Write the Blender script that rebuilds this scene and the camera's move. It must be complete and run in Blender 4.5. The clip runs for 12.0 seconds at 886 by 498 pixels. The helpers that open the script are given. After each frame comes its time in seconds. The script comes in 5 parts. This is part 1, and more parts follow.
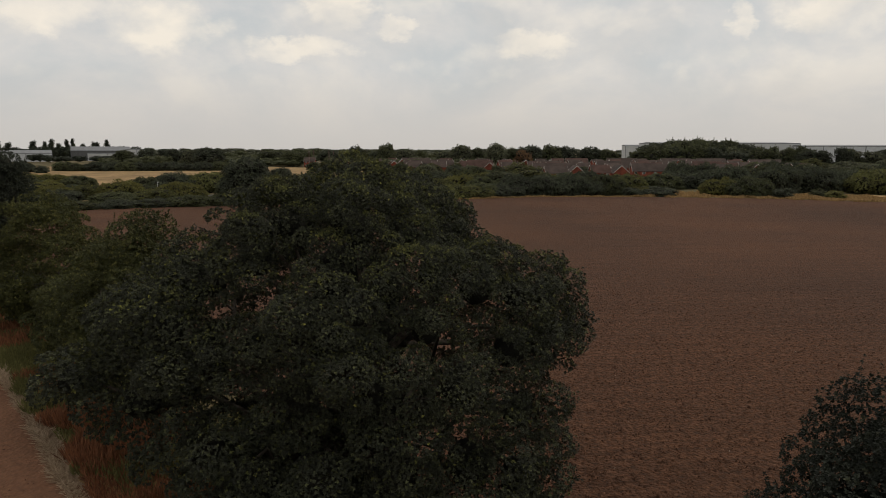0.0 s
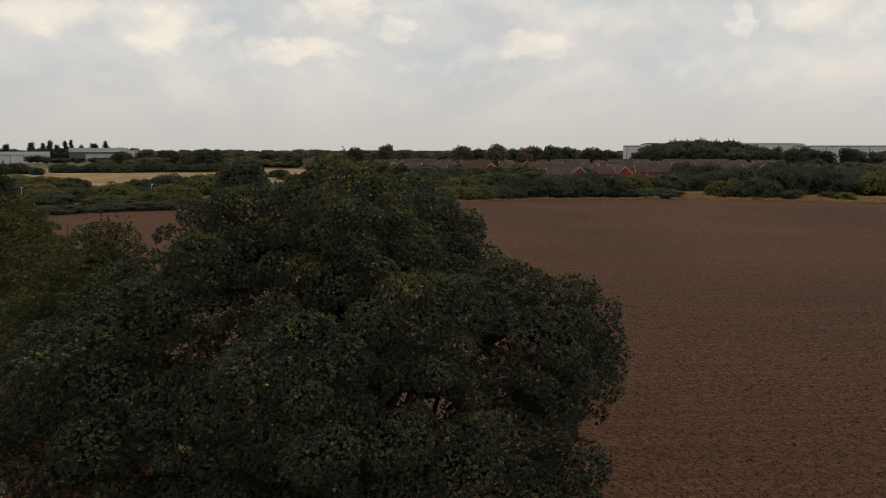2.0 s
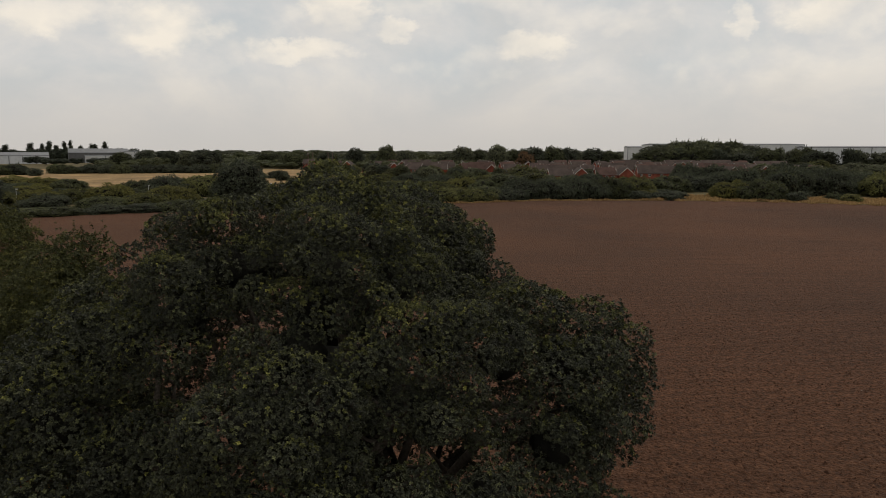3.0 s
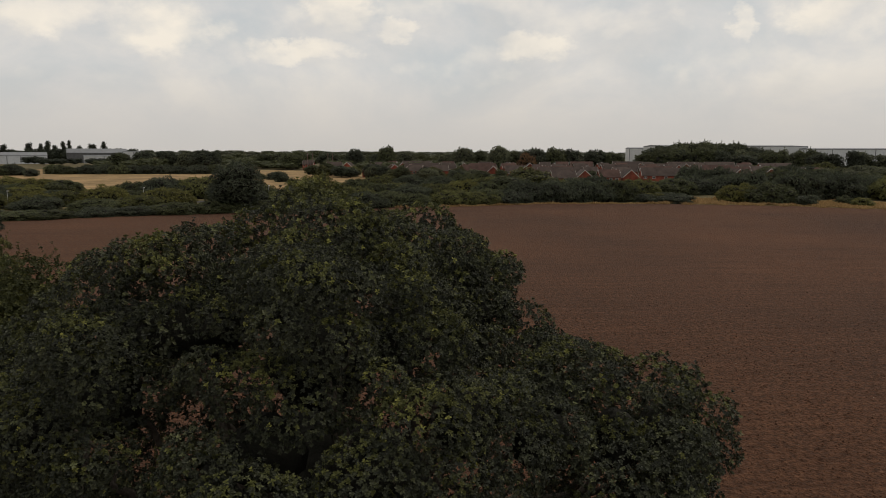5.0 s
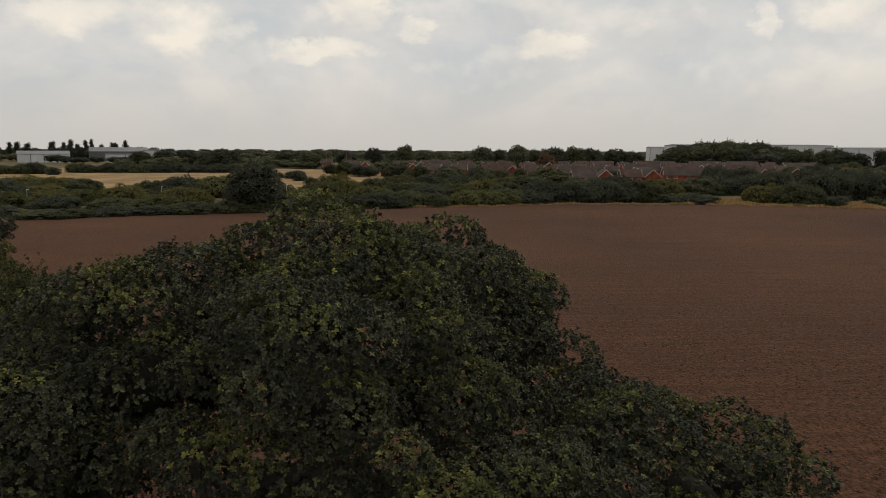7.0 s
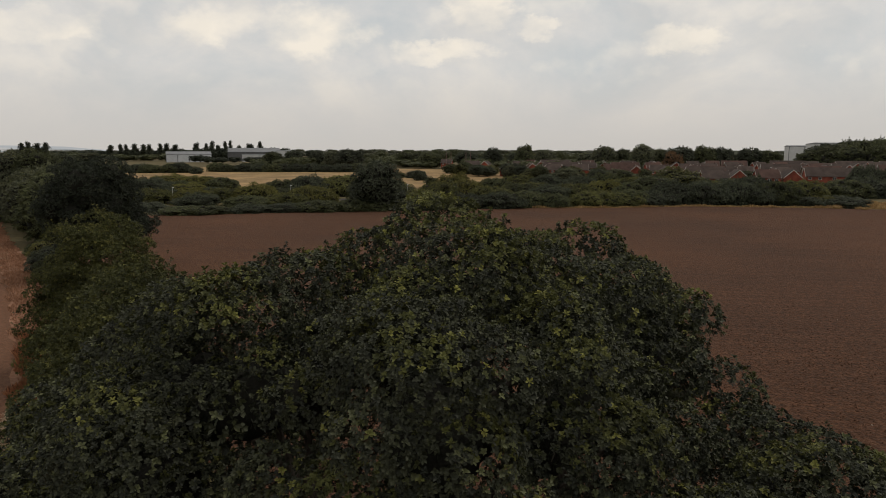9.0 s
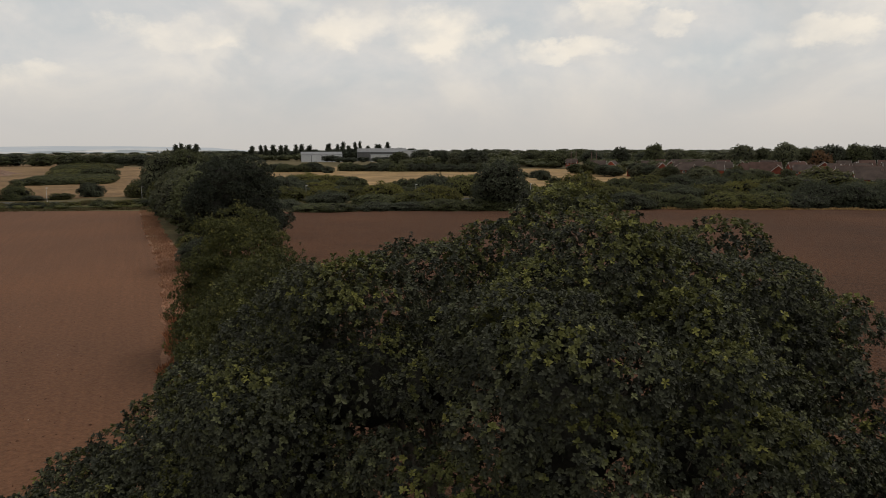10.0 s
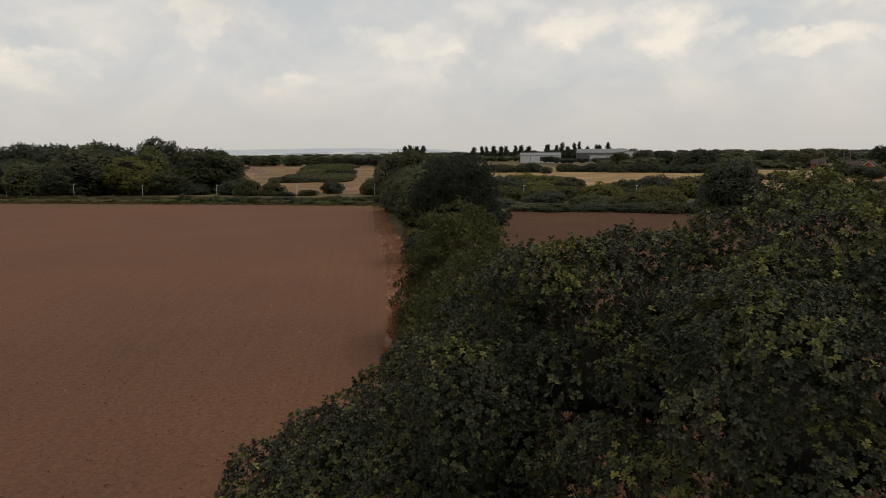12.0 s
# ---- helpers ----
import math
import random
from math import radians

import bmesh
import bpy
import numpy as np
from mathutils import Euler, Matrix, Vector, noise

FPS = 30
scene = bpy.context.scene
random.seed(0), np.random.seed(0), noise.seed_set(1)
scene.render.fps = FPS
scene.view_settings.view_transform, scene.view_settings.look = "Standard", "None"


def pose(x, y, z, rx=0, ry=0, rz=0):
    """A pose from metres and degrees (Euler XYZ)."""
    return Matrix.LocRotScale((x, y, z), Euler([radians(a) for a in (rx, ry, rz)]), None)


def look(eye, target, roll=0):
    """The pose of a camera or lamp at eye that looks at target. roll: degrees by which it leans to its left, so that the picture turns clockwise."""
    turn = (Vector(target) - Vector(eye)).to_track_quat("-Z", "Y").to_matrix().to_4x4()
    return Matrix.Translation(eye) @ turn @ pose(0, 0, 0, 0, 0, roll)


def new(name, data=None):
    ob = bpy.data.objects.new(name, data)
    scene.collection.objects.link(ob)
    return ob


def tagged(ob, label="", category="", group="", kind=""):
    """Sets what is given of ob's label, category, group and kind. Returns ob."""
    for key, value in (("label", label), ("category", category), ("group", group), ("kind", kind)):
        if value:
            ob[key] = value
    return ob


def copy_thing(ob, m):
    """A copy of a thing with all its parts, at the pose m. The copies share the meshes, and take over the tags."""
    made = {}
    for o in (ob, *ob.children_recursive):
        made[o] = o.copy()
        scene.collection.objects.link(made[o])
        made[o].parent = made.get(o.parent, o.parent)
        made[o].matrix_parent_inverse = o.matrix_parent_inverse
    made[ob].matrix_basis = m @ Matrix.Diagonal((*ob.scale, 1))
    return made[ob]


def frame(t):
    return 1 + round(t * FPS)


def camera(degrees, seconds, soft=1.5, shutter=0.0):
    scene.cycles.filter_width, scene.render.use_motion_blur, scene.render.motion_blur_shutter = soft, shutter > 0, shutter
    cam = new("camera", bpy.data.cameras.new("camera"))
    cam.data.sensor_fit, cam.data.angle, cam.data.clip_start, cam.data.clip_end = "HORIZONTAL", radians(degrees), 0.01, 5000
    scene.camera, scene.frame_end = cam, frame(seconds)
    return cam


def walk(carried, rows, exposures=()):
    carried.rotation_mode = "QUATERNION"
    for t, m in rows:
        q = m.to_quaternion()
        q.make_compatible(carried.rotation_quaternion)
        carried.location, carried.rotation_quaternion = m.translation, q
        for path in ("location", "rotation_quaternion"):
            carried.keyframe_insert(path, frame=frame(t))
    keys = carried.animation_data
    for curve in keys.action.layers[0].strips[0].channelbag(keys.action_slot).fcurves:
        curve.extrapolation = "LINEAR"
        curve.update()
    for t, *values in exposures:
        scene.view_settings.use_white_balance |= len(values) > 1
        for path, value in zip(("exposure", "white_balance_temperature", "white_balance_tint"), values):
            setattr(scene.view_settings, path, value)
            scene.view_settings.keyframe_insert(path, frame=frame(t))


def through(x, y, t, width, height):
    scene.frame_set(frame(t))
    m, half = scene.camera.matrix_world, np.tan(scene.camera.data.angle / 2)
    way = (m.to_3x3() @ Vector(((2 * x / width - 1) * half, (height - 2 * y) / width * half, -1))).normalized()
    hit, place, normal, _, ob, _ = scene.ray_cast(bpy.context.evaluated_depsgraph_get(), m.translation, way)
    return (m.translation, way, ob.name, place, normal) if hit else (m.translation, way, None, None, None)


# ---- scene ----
cam = camera(65.84, 12.0, 0.9)
PATH = [
    (0.0, 0.000, -0.001, 15.999, 81.625, 0.125, -0.000),
    (0.5, -0.052, 1.116, 16.004, 81.655, 0.099, -0.017),
    (1.0, -0.089, 2.378, 16.018, 81.676, 0.077, 0.003),
    (1.5, -0.104, 3.749, 16.047, 81.692, 0.058, 0.010),
    (2.0, -0.149, 5.163, 16.073, 81.698, 0.041, 0.032),
    (2.5, -0.234, 6.622, 16.125, 81.718, 0.039, 0.039),
    (3.0, -0.331, 8.045, 16.212, 81.743, 0.057, 0.043),
    (5.0, -0.809, 12.949, 16.553, 81.799, 0.193, 0.046),
    (5.5, -0.889, 13.855, 16.592, 81.786, 0.226, 0.059),
    (6.0, -0.971, 14.681, 16.618, 81.756, 0.254, 0.263),
    (6.5, -1.020, 15.238, 16.642, 81.717, 0.262, 0.815),
    (8.5, -1.362, 17.002, 16.677, 81.665, 0.137, 7.489),
    (9.0, -1.442, 17.253, 16.635, 81.661, 0.065, 11.440),
    (9.5, -1.493, 17.402, 16.574, 81.652, -0.032, 15.762),
    (10.0, -1.563, 17.467, 16.472, 81.664, -0.142, 21.705),
    (10.5, -1.595, 17.517, 16.396, 81.698, -0.248, 26.861),
    (11.0, -1.592, 17.448, 16.317, 81.728, -0.327, 33.160),
    (11.5, -1.601, 17.420, 16.253, 81.771, -0.380, 38.953),
    (12.0, -1.589, 17.431, 16.208, 81.833, -0.423, 39.736),
]
def level(x, y, z, pitch, roll, yaw):
    """The camera's pose: turned about the upright, then tipped, then rolled about its own axis."""
    return pose(x, y, z, 0, 0, yaw) @ pose(0, 0, 0, pitch) @ pose(0, 0, 0, 0, 0, roll)


walk(cam, [(t, level(*row)) for t, *row in PATH])

# ---- world and light ----
SUN_TURN, SUN_UP = -50.0, 62.0


def nodes_of(owner):
    owner.use_nodes = True
    tree = owner.node_tree
    tree.nodes.clear()
    return tree


def add(tree, kind, values=(), operation="", blend=""):
    """A node; values: {socket: number or (node, output)}."""
    n = tree.nodes.new(kind)
    if operation:
        n.operation = operation
    if blend:
        n.data_type, n.blend_type = "RGBA", blend
    for k, v in dict(values).items():
        if isinstance(v, tuple) and len(v) == 2 and hasattr(v[0], "outputs"):
            tree.links.new(v[0].outputs[v[1]], n.inputs[k])
        else:
            n.inputs[k].default_value = v
    return n


def ramp(tree, source, stops, interpolation="LINEAR"):
    n = add(tree, "ShaderNodeValToRGB", {0: source})
    n.color_ramp.interpolation = interpolation
    while len(n.color_ramp.elements) < len(stops):
        n.color_ramp.elements.new(0.5)
    for e, (at, c) in zip(n.color_ramp.elements, stops):
        e.position = at
        e.color = (*c, 1) if not isinstance(c, (int, float)) else (c, c, c, 1)
    return n


def mix(tree, fac, a, b, how="MIX"):
    return add(tree, "ShaderNodeMix", {0: fac, 6: a, 7: b}, blend=how)


def build_world():
    world = bpy.data.worlds.new("cloudy_sky")
    scene.world = world
    t = nodes_of(world)
    co = add(t, "ShaderNodeTexCoord")
    sky = add(t, "ShaderNodeTexSky")
    sky.sky_type, sky.sun_disc, sky.air_density, sky.dust_density = "NISHITA", False, 1.5, 4.0
    sky.sun_elevation, sky.sun_rotation = radians(SUN_UP), radians(-SUN_TURN)
    blue = add(t, "ShaderNodeVectorMath", {0: (sky, 0), 3: 0.10}, operation="SCALE")
    sep = add(t, "ShaderNodeSeparateXYZ", {0: (co, "Generated")})
    # heaped cloud, wider than tall; its tops catch more light than its bases
    lay = add(t, "ShaderNodeMapping", {0: (co, "Generated"), 1: (0.31, 0.12, 0.0), 3: (1.0, 1.0, 1.5)})
    over = add(t, "ShaderNodeMapping", {0: (co, "Generated"), 1: (0.31, 0.12, 0.03), 3: (1.0, 1.0, 1.5)})
    wide = add(t, "ShaderNodeTexNoise", {"Vector": (lay, 0), "Scale": 5.0, "Detail": 7.0, "Roughness": 0.6, "Distortion": 0.3})
    puff = add(t, "ShaderNodeTexNoise", {"Vector": (lay, 0), "Scale": 5.6, "Detail": 5.0, "Roughness": 0.5, "Distortion": 0.0})
    above = add(t, "ShaderNodeTexNoise", {"Vector": (over, 0), "Scale": 5.6, "Detail": 5.0, "Roughness": 0.5, "Distortion": 0.0})
    grey = ramp(t, (wide, 0), [(0.34, (0.575, 0.595, 0.60)), (0.50, (0.675, 0.66, 0.64)), (0.64, (0.78, 0.735, 0.675))])
    edge = add(t, "ShaderNodeMath", {0: (puff, 0), 1: (above, 0)}, operation="SUBTRACT")
    lit = ramp(t, (edge, 0), [(0.0, 0.0), (0.10, 1.0)])
    body = ramp(t, (puff, 0), [(0.40, 0.0), (0.54, 1.0)])
    low = ramp(t, (sep, 2), [(0.02, 0.0), (0.06, 0.3), (0.10, 1.0)])
    # the few large heaps of cloud, each with its heading and height above the horizon in degrees, and half its width and height
    az = add(t, "ShaderNodeMath", {0: (sep, 0), 1: (sep, 1)}, operation="ARCTAN2")
    el = add(t, "ShaderNodeMath", {0: (sep, 2)}, operation="ARCSINE")
    curl = add(t, "ShaderNodeTexNoise", {"Vector": (lay, 0), "Scale": 13.0, "Detail": 6.0, "Roughness": 0.62})
    bend = add(t, "ShaderNodeSeparateColor", {0: (curl, 1)})
    az = add(t, "ShaderNodeMath", {0: (bend, 0), 1: 0.17, 2: (az, 0)}, operation="MULTIPLY_ADD")
    el = add(t, "ShaderNodeMath", {0: (bend, 1), 1: 0.075, 2: (el, 0)}, operation="MULTIPLY_ADD")
    heaps = None
    for a, e, w, h in ((-29.1, 9.7, 4.6, 1.7), (-22.0, 9.4, 5.4, 2.5), (-11.2, 7.7, 4.4, 1.0), (-4.0, 9.5, 2.2, 1.0), (7.1, 8.5, 4.0, 1.3), (29.6, 9.8, 4.6, 2.0), (-8.6, 11.0, 3.8, 1.7), (22.7, 9.6, 1.6, 1.4), (-41.8, 8.7, 5.8, 1.9), (-58.6, 9.9, 3.2, 2.1), (-51.0, 5.0, 4.5, 1.2), (-69.0, 6.0, 5.0, 1.6), (46.0, 9.0, 5.0, 1.8), (70.0, 8.0, 6.0, 2.0), (-95.0, 9.0, 6.0, 2.0)):
        a, e, w, h = radians(a) + 0.085, radians(e) + 0.0375, radians(w), radians(h)
        across = add(t, "ShaderNodeMath", {0: (az, 0), 1: 1 / w, 2: -a / w}, operation="MULTIPLY_ADD")
        upward = add(t, "ShaderNodeMath", {0: (el, 0), 1: 1 / h, 2: -e / h}, operation="MULTIPLY_ADD")
        square = add(t, "ShaderNodeMath", {0: (across, 0), 1: (across, 0)}, operation="MULTIPLY")
        both = add(t, "ShaderNodeMath", {0: (upward, 0), 1: (upward, 0), 2: (square, 0)}, operation="MULTIPLY_ADD")
        inside = add(t, "ShaderNodeMath", {0: 1.0, 1: (both, 0)}, operation="SUBTRACT")
        heaps = inside if heaps is None else add(t, "ShaderNodeMath", {0: (heaps, 0), 1: (inside, 0)}, operation="MAXIMUM")
    mass = ramp(t, (heaps, 0), [(0.0, 0.0), (0.9, 1.0)], "EASE")
    tufts = add(t, "ShaderNodeTexNoise", {"Vector": (lay, 0), "Scale": 11.0, "Detail": 7.0, "Roughness": 0.55})
    billow = ramp(t, (tufts, 0), [(0.34, 0.15), (0.60, 1.0)])
    wisps = add(t, "ShaderNodeMath", {0: (lit, 0), 1: (body, 0)}, operation="MULTIPLY")
    wisps = add(t, "ShaderNodeMath", {0: (wisps, 0), 1: 0.42}, operation="MULTIPLY")
    heap = add(t, "ShaderNodeMath", {0: (mass, 0), 1: (billow, 0), 2: (wisps, 0)}, operation="MULTIPLY_ADD")
    heap2 = add(t, "ShaderNodeMath", {0: (heap, 0), 1: (low, 0)}, operation="MULTIPLY")
    bright = mix(t, (heap2, 0), (grey, 0), (0.93, 0.85, 0.735, 1))
    dim = ramp(t, (above, 0), [(0.5, 0.0), (0.68, 1.0)])
    dim2 = add(t, "ShaderNodeMath", {0: (dim, 0), 1: (low, 0)}, operation="MULTIPLY")
    dim3 = add(t, "ShaderNodeMath", {0: (dim2, 0), 1: 0.35}, operation="MULTIPLY")
    cloud = mix(t, (dim3, 0), (bright, 2), (0.53, 0.53, 0.52, 1))
    haze = ramp(t, (sep, 2), [(0.0, 1.0), (0.05, 0.6), (0.11, 0.0)])
    warm = mix(t, (haze, 0), (cloud, 2), (0.60, 0.57, 0.535, 1))
    full = mix(t, 0.94, (blue, 0), (warm, 2))
    bg = add(t, "ShaderNodeBackground", {0: (full, 2), 1: 1.0})
    add(t, "ShaderNodeOutputWorld", {0: (bg, 0)})
    sun = bpy.data.lights.new("sun", "SUN")
    sun.energy, sun.angle, sun.color = 1.25, radians(28), (1.0, 0.93, 0.84)
    lamp = new("sun", sun)
    a, e = radians(SUN_TURN), radians(SUN_UP)
    lamp.matrix_world = look((0, 0, 60), Vector((0, 0, 60)) - Vector((-math.sin(a) * math.cos(e), math.cos(a) * math.cos(e), math.sin(e))))
    scene.view_settings.exposure = 0.0


build_world()

# ---- materials ----


def surface(name, roughness=0.8, specular=0.3, metallic=0.0):
    m = bpy.data.materials.new(name)
    t = nodes_of(m)
    b = add(t, "ShaderNodeBsdfPrincipled", {"Roughness": roughness, "Metallic": metallic, "Specular IOR Level": specular})
    out = add(t, "ShaderNodeOutputMaterial", {0: (b, 0)})
    return m, t, b, out


def foliage(name, dark, light, tip, tip_share=0.12, through=0.25, roughness=0.5, shift=0.15, gloss=0.12, patchy=0.35):
    """Leaves: each leaf its own tone, young tips lighter, patches over the crown, a little light through the blade."""
    m, t, b, out = surface(name, roughness, gloss)
    geo = add(t, "ShaderNodeNewGeometry")
    obj = add(t, "ShaderNodeObjectInfo")
    tone = ramp(t, (geo, "Random Per Island"), [(0.0, dark), (0.75, light), (1.0 - tip_share, light), (1.0, tip)])
    patch = add(t, "ShaderNodeTexNoise", {"Scale": patchy, "Detail": 3.0, "Vector": (add(t, "ShaderNodeTexCoord"), "Object")})
    lift = ramp(t, (patch, 0), [(0.3, 0.68), (0.7, 1.35)])
    col = mix(t, 1.0, (tone, 0), (lift, 0), "MULTIPLY")
    hue = add(t, "ShaderNodeMapRange", {0: (obj, "Random"), 3: 1.0 - shift, 4: 1.0 + shift})
    col2 = add(t, "ShaderNodeVectorMath", {0: (col, 2), 3: (hue, 0)}, operation="SCALE")
    t.links.new(col2.outputs[0], b.inputs["Base Color"])
    tr = add(t, "ShaderNodeBsdfTranslucent", {0: (col2, 0)})
    sh = add(t, "ShaderNodeMixShader", {0: through, 1: (b, 0), 2: (tr, 0)})
    t.links.new(sh.outputs[0], out.inputs[0])
    return m


def soil_material(name, turn, base=(0.073, 0.0355, 0.0195), rows_show=0.11, coarse=1.0, patchy=1.0):
    """Bare tilled loam: drill rows along one heading, dry crumbs with their small shadows in the colour, damp patches,
    pale stones.
    """
    m, t, b, out = surface(name, 0.95, 0.15)
    co = add(t, "ShaderNodeTexCoord")
    mp = add(t, "ShaderNodeMapping", {0: (co, "Object"), 2: (0, 0, radians(turn))})
    rows = add(t, "ShaderNodeMapping", {0: (mp, 0), 3: (0.035, 1.3, 1.0)})
    streak = add(t, "ShaderNodeTexNoise", {"Vector": (rows, 0), "Scale": 1.0, "Detail": 4.0, "Roughness": 0.6})
    wide = add(t, "ShaderNodeTexNoise", {"Vector": (mp, 0), "Scale": 0.022, "Detail": 4.0, "Roughness": 0.55})
    crumb = add(t, "ShaderNodeTexNoise", {"Vector": (mp, 0), "Scale": 2.6, "Detail": 8.0, "Roughness": 0.78})
    lump = add(t, "ShaderNodeTexVoronoi", {"Vector": (mp, 0), "Scale": 5.0, "Randomness": 1.0})
    c1 = ramp(t, (streak, 0), [(0.38, [(1 - rows_show) * v for v in base]), (0.62, [(1 + rows_show) * v for v in base])])
    c2 = ramp(t, (wide, 0), [(0.3, (1 - 0.26 * patchy, 1 - 0.24 * patchy, 1 - 0.20 * patchy)), (0.7, (1 + 0.20 * patchy, 1 + 0.13 * patchy, 1 + 0.05 * patchy))])
    # the dark end of the crumb tones paints the small shadows between lumps
    c3 = ramp(t, (crumb, 0), [(0.36, [1 - 0.62 * coarse] * 3), (0.5, (0.98, 0.98, 0.98)), (0.64, [1 + 0.6 * coarse] * 3)])
    a = mix(t, 1.0, (c1, 0), (c2, 0), "MULTIPLY")
    a2 = mix(t, 1.0, (a, 2), (c3, 0), "MULTIPLY")
    t.links.new(a2.outputs[2], b.inputs["Base Color"])
    h1 = add(t, "ShaderNodeMath", {0: (crumb, 0), 1: (lump, 0)}, operation="ADD")
    bump = add(t, "ShaderNodeBump", {"Strength": 0.9, "Distance": 0.22 * coarse, "Height": (h1, 0)})
    t.links.new(bump.outputs[0], b.inputs["Normal"])
    return m


def mottled(name, a, b_, scale=1.0, roughness=0.85, bump=0.02, detail=6.0, specular=0.12, wear=0.35):
    """A plain weathered surface: two tones at a fine and a wide scale, with fine relief."""
    m, t, b, out = surface(name, roughness, specular)
    co = add(t, "ShaderNodeTexCoord")
    n1 = add(t, "ShaderNodeTexNoise", {"Vector": (co, "Object"), "Scale": 6.0 * scale, "Detail": detail, "Roughness": 0.65})
    n2 = add(t, "ShaderNodeTexNoise", {"Vector": (co, "Object"), "Scale": 0.6 * scale, "Detail": 3.0})
    c = ramp(t, (n1, 0), [(0.3, a), (0.7, b_)])
    w = ramp(t, (n2, 0), [(0.3, 1.0 - wear), (0.7, 1.0 + wear)])
    col = mix(t, 1.0, (c, 0), (w, 0), "MULTIPLY")
    obj = add(t, "ShaderNodeObjectInfo")
    vary = add(t, "ShaderNodeMapRange", {0: (obj, "Random"), 3: 0.85, 4: 1.15})
    col2 = add(t, "ShaderNodeVectorMath", {0: (col, 2), 3: (vary, 0)}, operation="SCALE")
    t.links.new(col2.outputs[0], b.inputs["Base Color"])
    bp = add(t, "ShaderNodeBump", {"Strength": 0.6, "Distance": bump, "Height": (n1, 0)})
    t.links.new(bp.outputs[0], b.inputs["Normal"])
    return m


def blades(name, a, b_, through=0.3):
    m, t, b, out = surface(name, 0.8, 0.2)
    geo = add(t, "ShaderNodeNewGeometry")
    c = ramp(t, (geo, "Random Per Island"), [(0.0, a), (1.0, b_)])
    t.links.new(c.outputs[0], b.inputs["Base Color"])
    tr = add(t, "ShaderNodeBsdfTranslucent", {0: (c, 0)})
    sh = add(t, "ShaderNodeMixShader", {0: through, 1: (b, 0), 2: (tr, 0)})
    t.links.new(sh.outputs[0], out.inputs[0])
    return m


def clod_material():
    """Lumps of loam: each its own tone from damp dark to dusty pale."""
    m, t, b, out = surface("clod_earth", 0.95, 0.1)
    geo = add(t, "ShaderNodeNewGeometry")
    tone = ramp(t, (geo, "Random Per Island"), [(0.0, (0.042, 0.020, 0.012)), (0.6, (0.074, 0.037, 0.022)), (1.0, (0.135, 0.072, 0.045))])
    grain = add(t, "ShaderNodeTexNoise", {"Vector": (add(t, "ShaderNodeTexCoord"), "Object"), "Scale": 22.0, "Detail": 4.0})
    speck = ramp(t, (grain, 0), [(0.3, 0.7), (0.7, 1.3)])
    col = mix(t, 1.0, (tone, 0), (speck, 0), "MULTIPLY")
    t.links.new(col.outputs[2], b.inputs["Base Color"])
    return m


OAK_LEAF = foliage("oak_leaf", (0.0192, 0.0212, 0.0150), (0.0425, 0.0455, 0.0255), (0.094, 0.100, 0.044), 0.16, 0.16, 0.55, gloss=0.16, patchy=1.0)
OAK_YOUNG_LIT = foliage("oak_young_lit_leaf", (0.046, 0.050, 0.020), (0.105, 0.108, 0.034), (0.23, 0.225, 0.060), 0.14)
MAPLE_LEAF = foliage("maple_leaf", (0.040, 0.043, 0.016), (0.080, 0.083, 0.026), (0.15, 0.147, 0.044), 0.14)
SAPLING_LEAF = foliage("sapling_leaf", (0.034, 0.038, 0.015), (0.066, 0.069, 0.024), (0.15, 0.145, 0.045), 0.14)
THORN_LEAF = foliage("thorn_leaf", (0.013, 0.015, 0.011), (0.024, 0.028, 0.019), (0.05, 0.052, 0.03), 0.06)
DARK_LEAF = foliage("dark_leaf", (0.020, 0.024, 0.017), (0.038, 0.044, 0.028), (0.06, 0.066, 0.036), 0.06)
# hedge, bramble and wood leaves are greyed and lightened to carry distance haze
HAZED_HEDGE_LEAF = foliage("hazed_hedge_leaf", (0.054, 0.060, 0.029), (0.083, 0.089, 0.041), (0.10, 0.103, 0.046), 0.08, shift=0.3)
SCRUB_LEAF = foliage("scrub_leaf", (0.064, 0.066, 0.024), (0.100, 0.100, 0.034), (0.12, 0.117, 0.040), 0.06, shift=0.35)
OLIVE_LEAF = foliage("olive_leaf", (0.085, 0.082, 0.024), (0.130, 0.122, 0.034), (0.16, 0.15, 0.045), 0.08, shift=0.25)
HAZED_BRAMBLE_LEAF = foliage("hazed_bramble_leaf", (0.042, 0.048, 0.032), (0.066, 0.073, 0.046), (0.085, 0.090, 0.052), 0.06, shift=0.25)
HAZED_WOOD_LEAF = foliage("hazed_wood_leaf", (0.070, 0.076, 0.046), (0.115, 0.120, 0.070), (0.15, 0.145, 0.078), 0.10, shift=0.3)
YELLOW_LEAF = foliage("yellow_leaf", (0.10, 0.10, 0.03), (0.16, 0.15, 0.04), (0.22, 0.20, 0.07), 0.12)
RUSSET_LEAF = foliage("russet_leaf", (0.10, 0.055, 0.028), (0.15, 0.085, 0.04), (0.2, 0.12, 0.05), 0.12)
BARK = mottled("bark", (0.05, 0.042, 0.034), (0.12, 0.10, 0.08), 2.0, 0.95, 0.03)
# for the solid crown cores: the shade deep among the leaves is in this colour
CORE_SHADE = mottled("core_shade", (0.014, 0.014, 0.011), (0.026, 0.025, 0.019), 3.0, 0.95, 0.05)
SOIL_RIGHT = soil_material("tilled_soil_brown", -3.0, (0.0765, 0.0362, 0.0192))
SOIL_LEFT = soil_material("tilled_soil_reddish", 44.0, (0.117, 0.0590, 0.0340), 0.05, 0.40, 0.8)
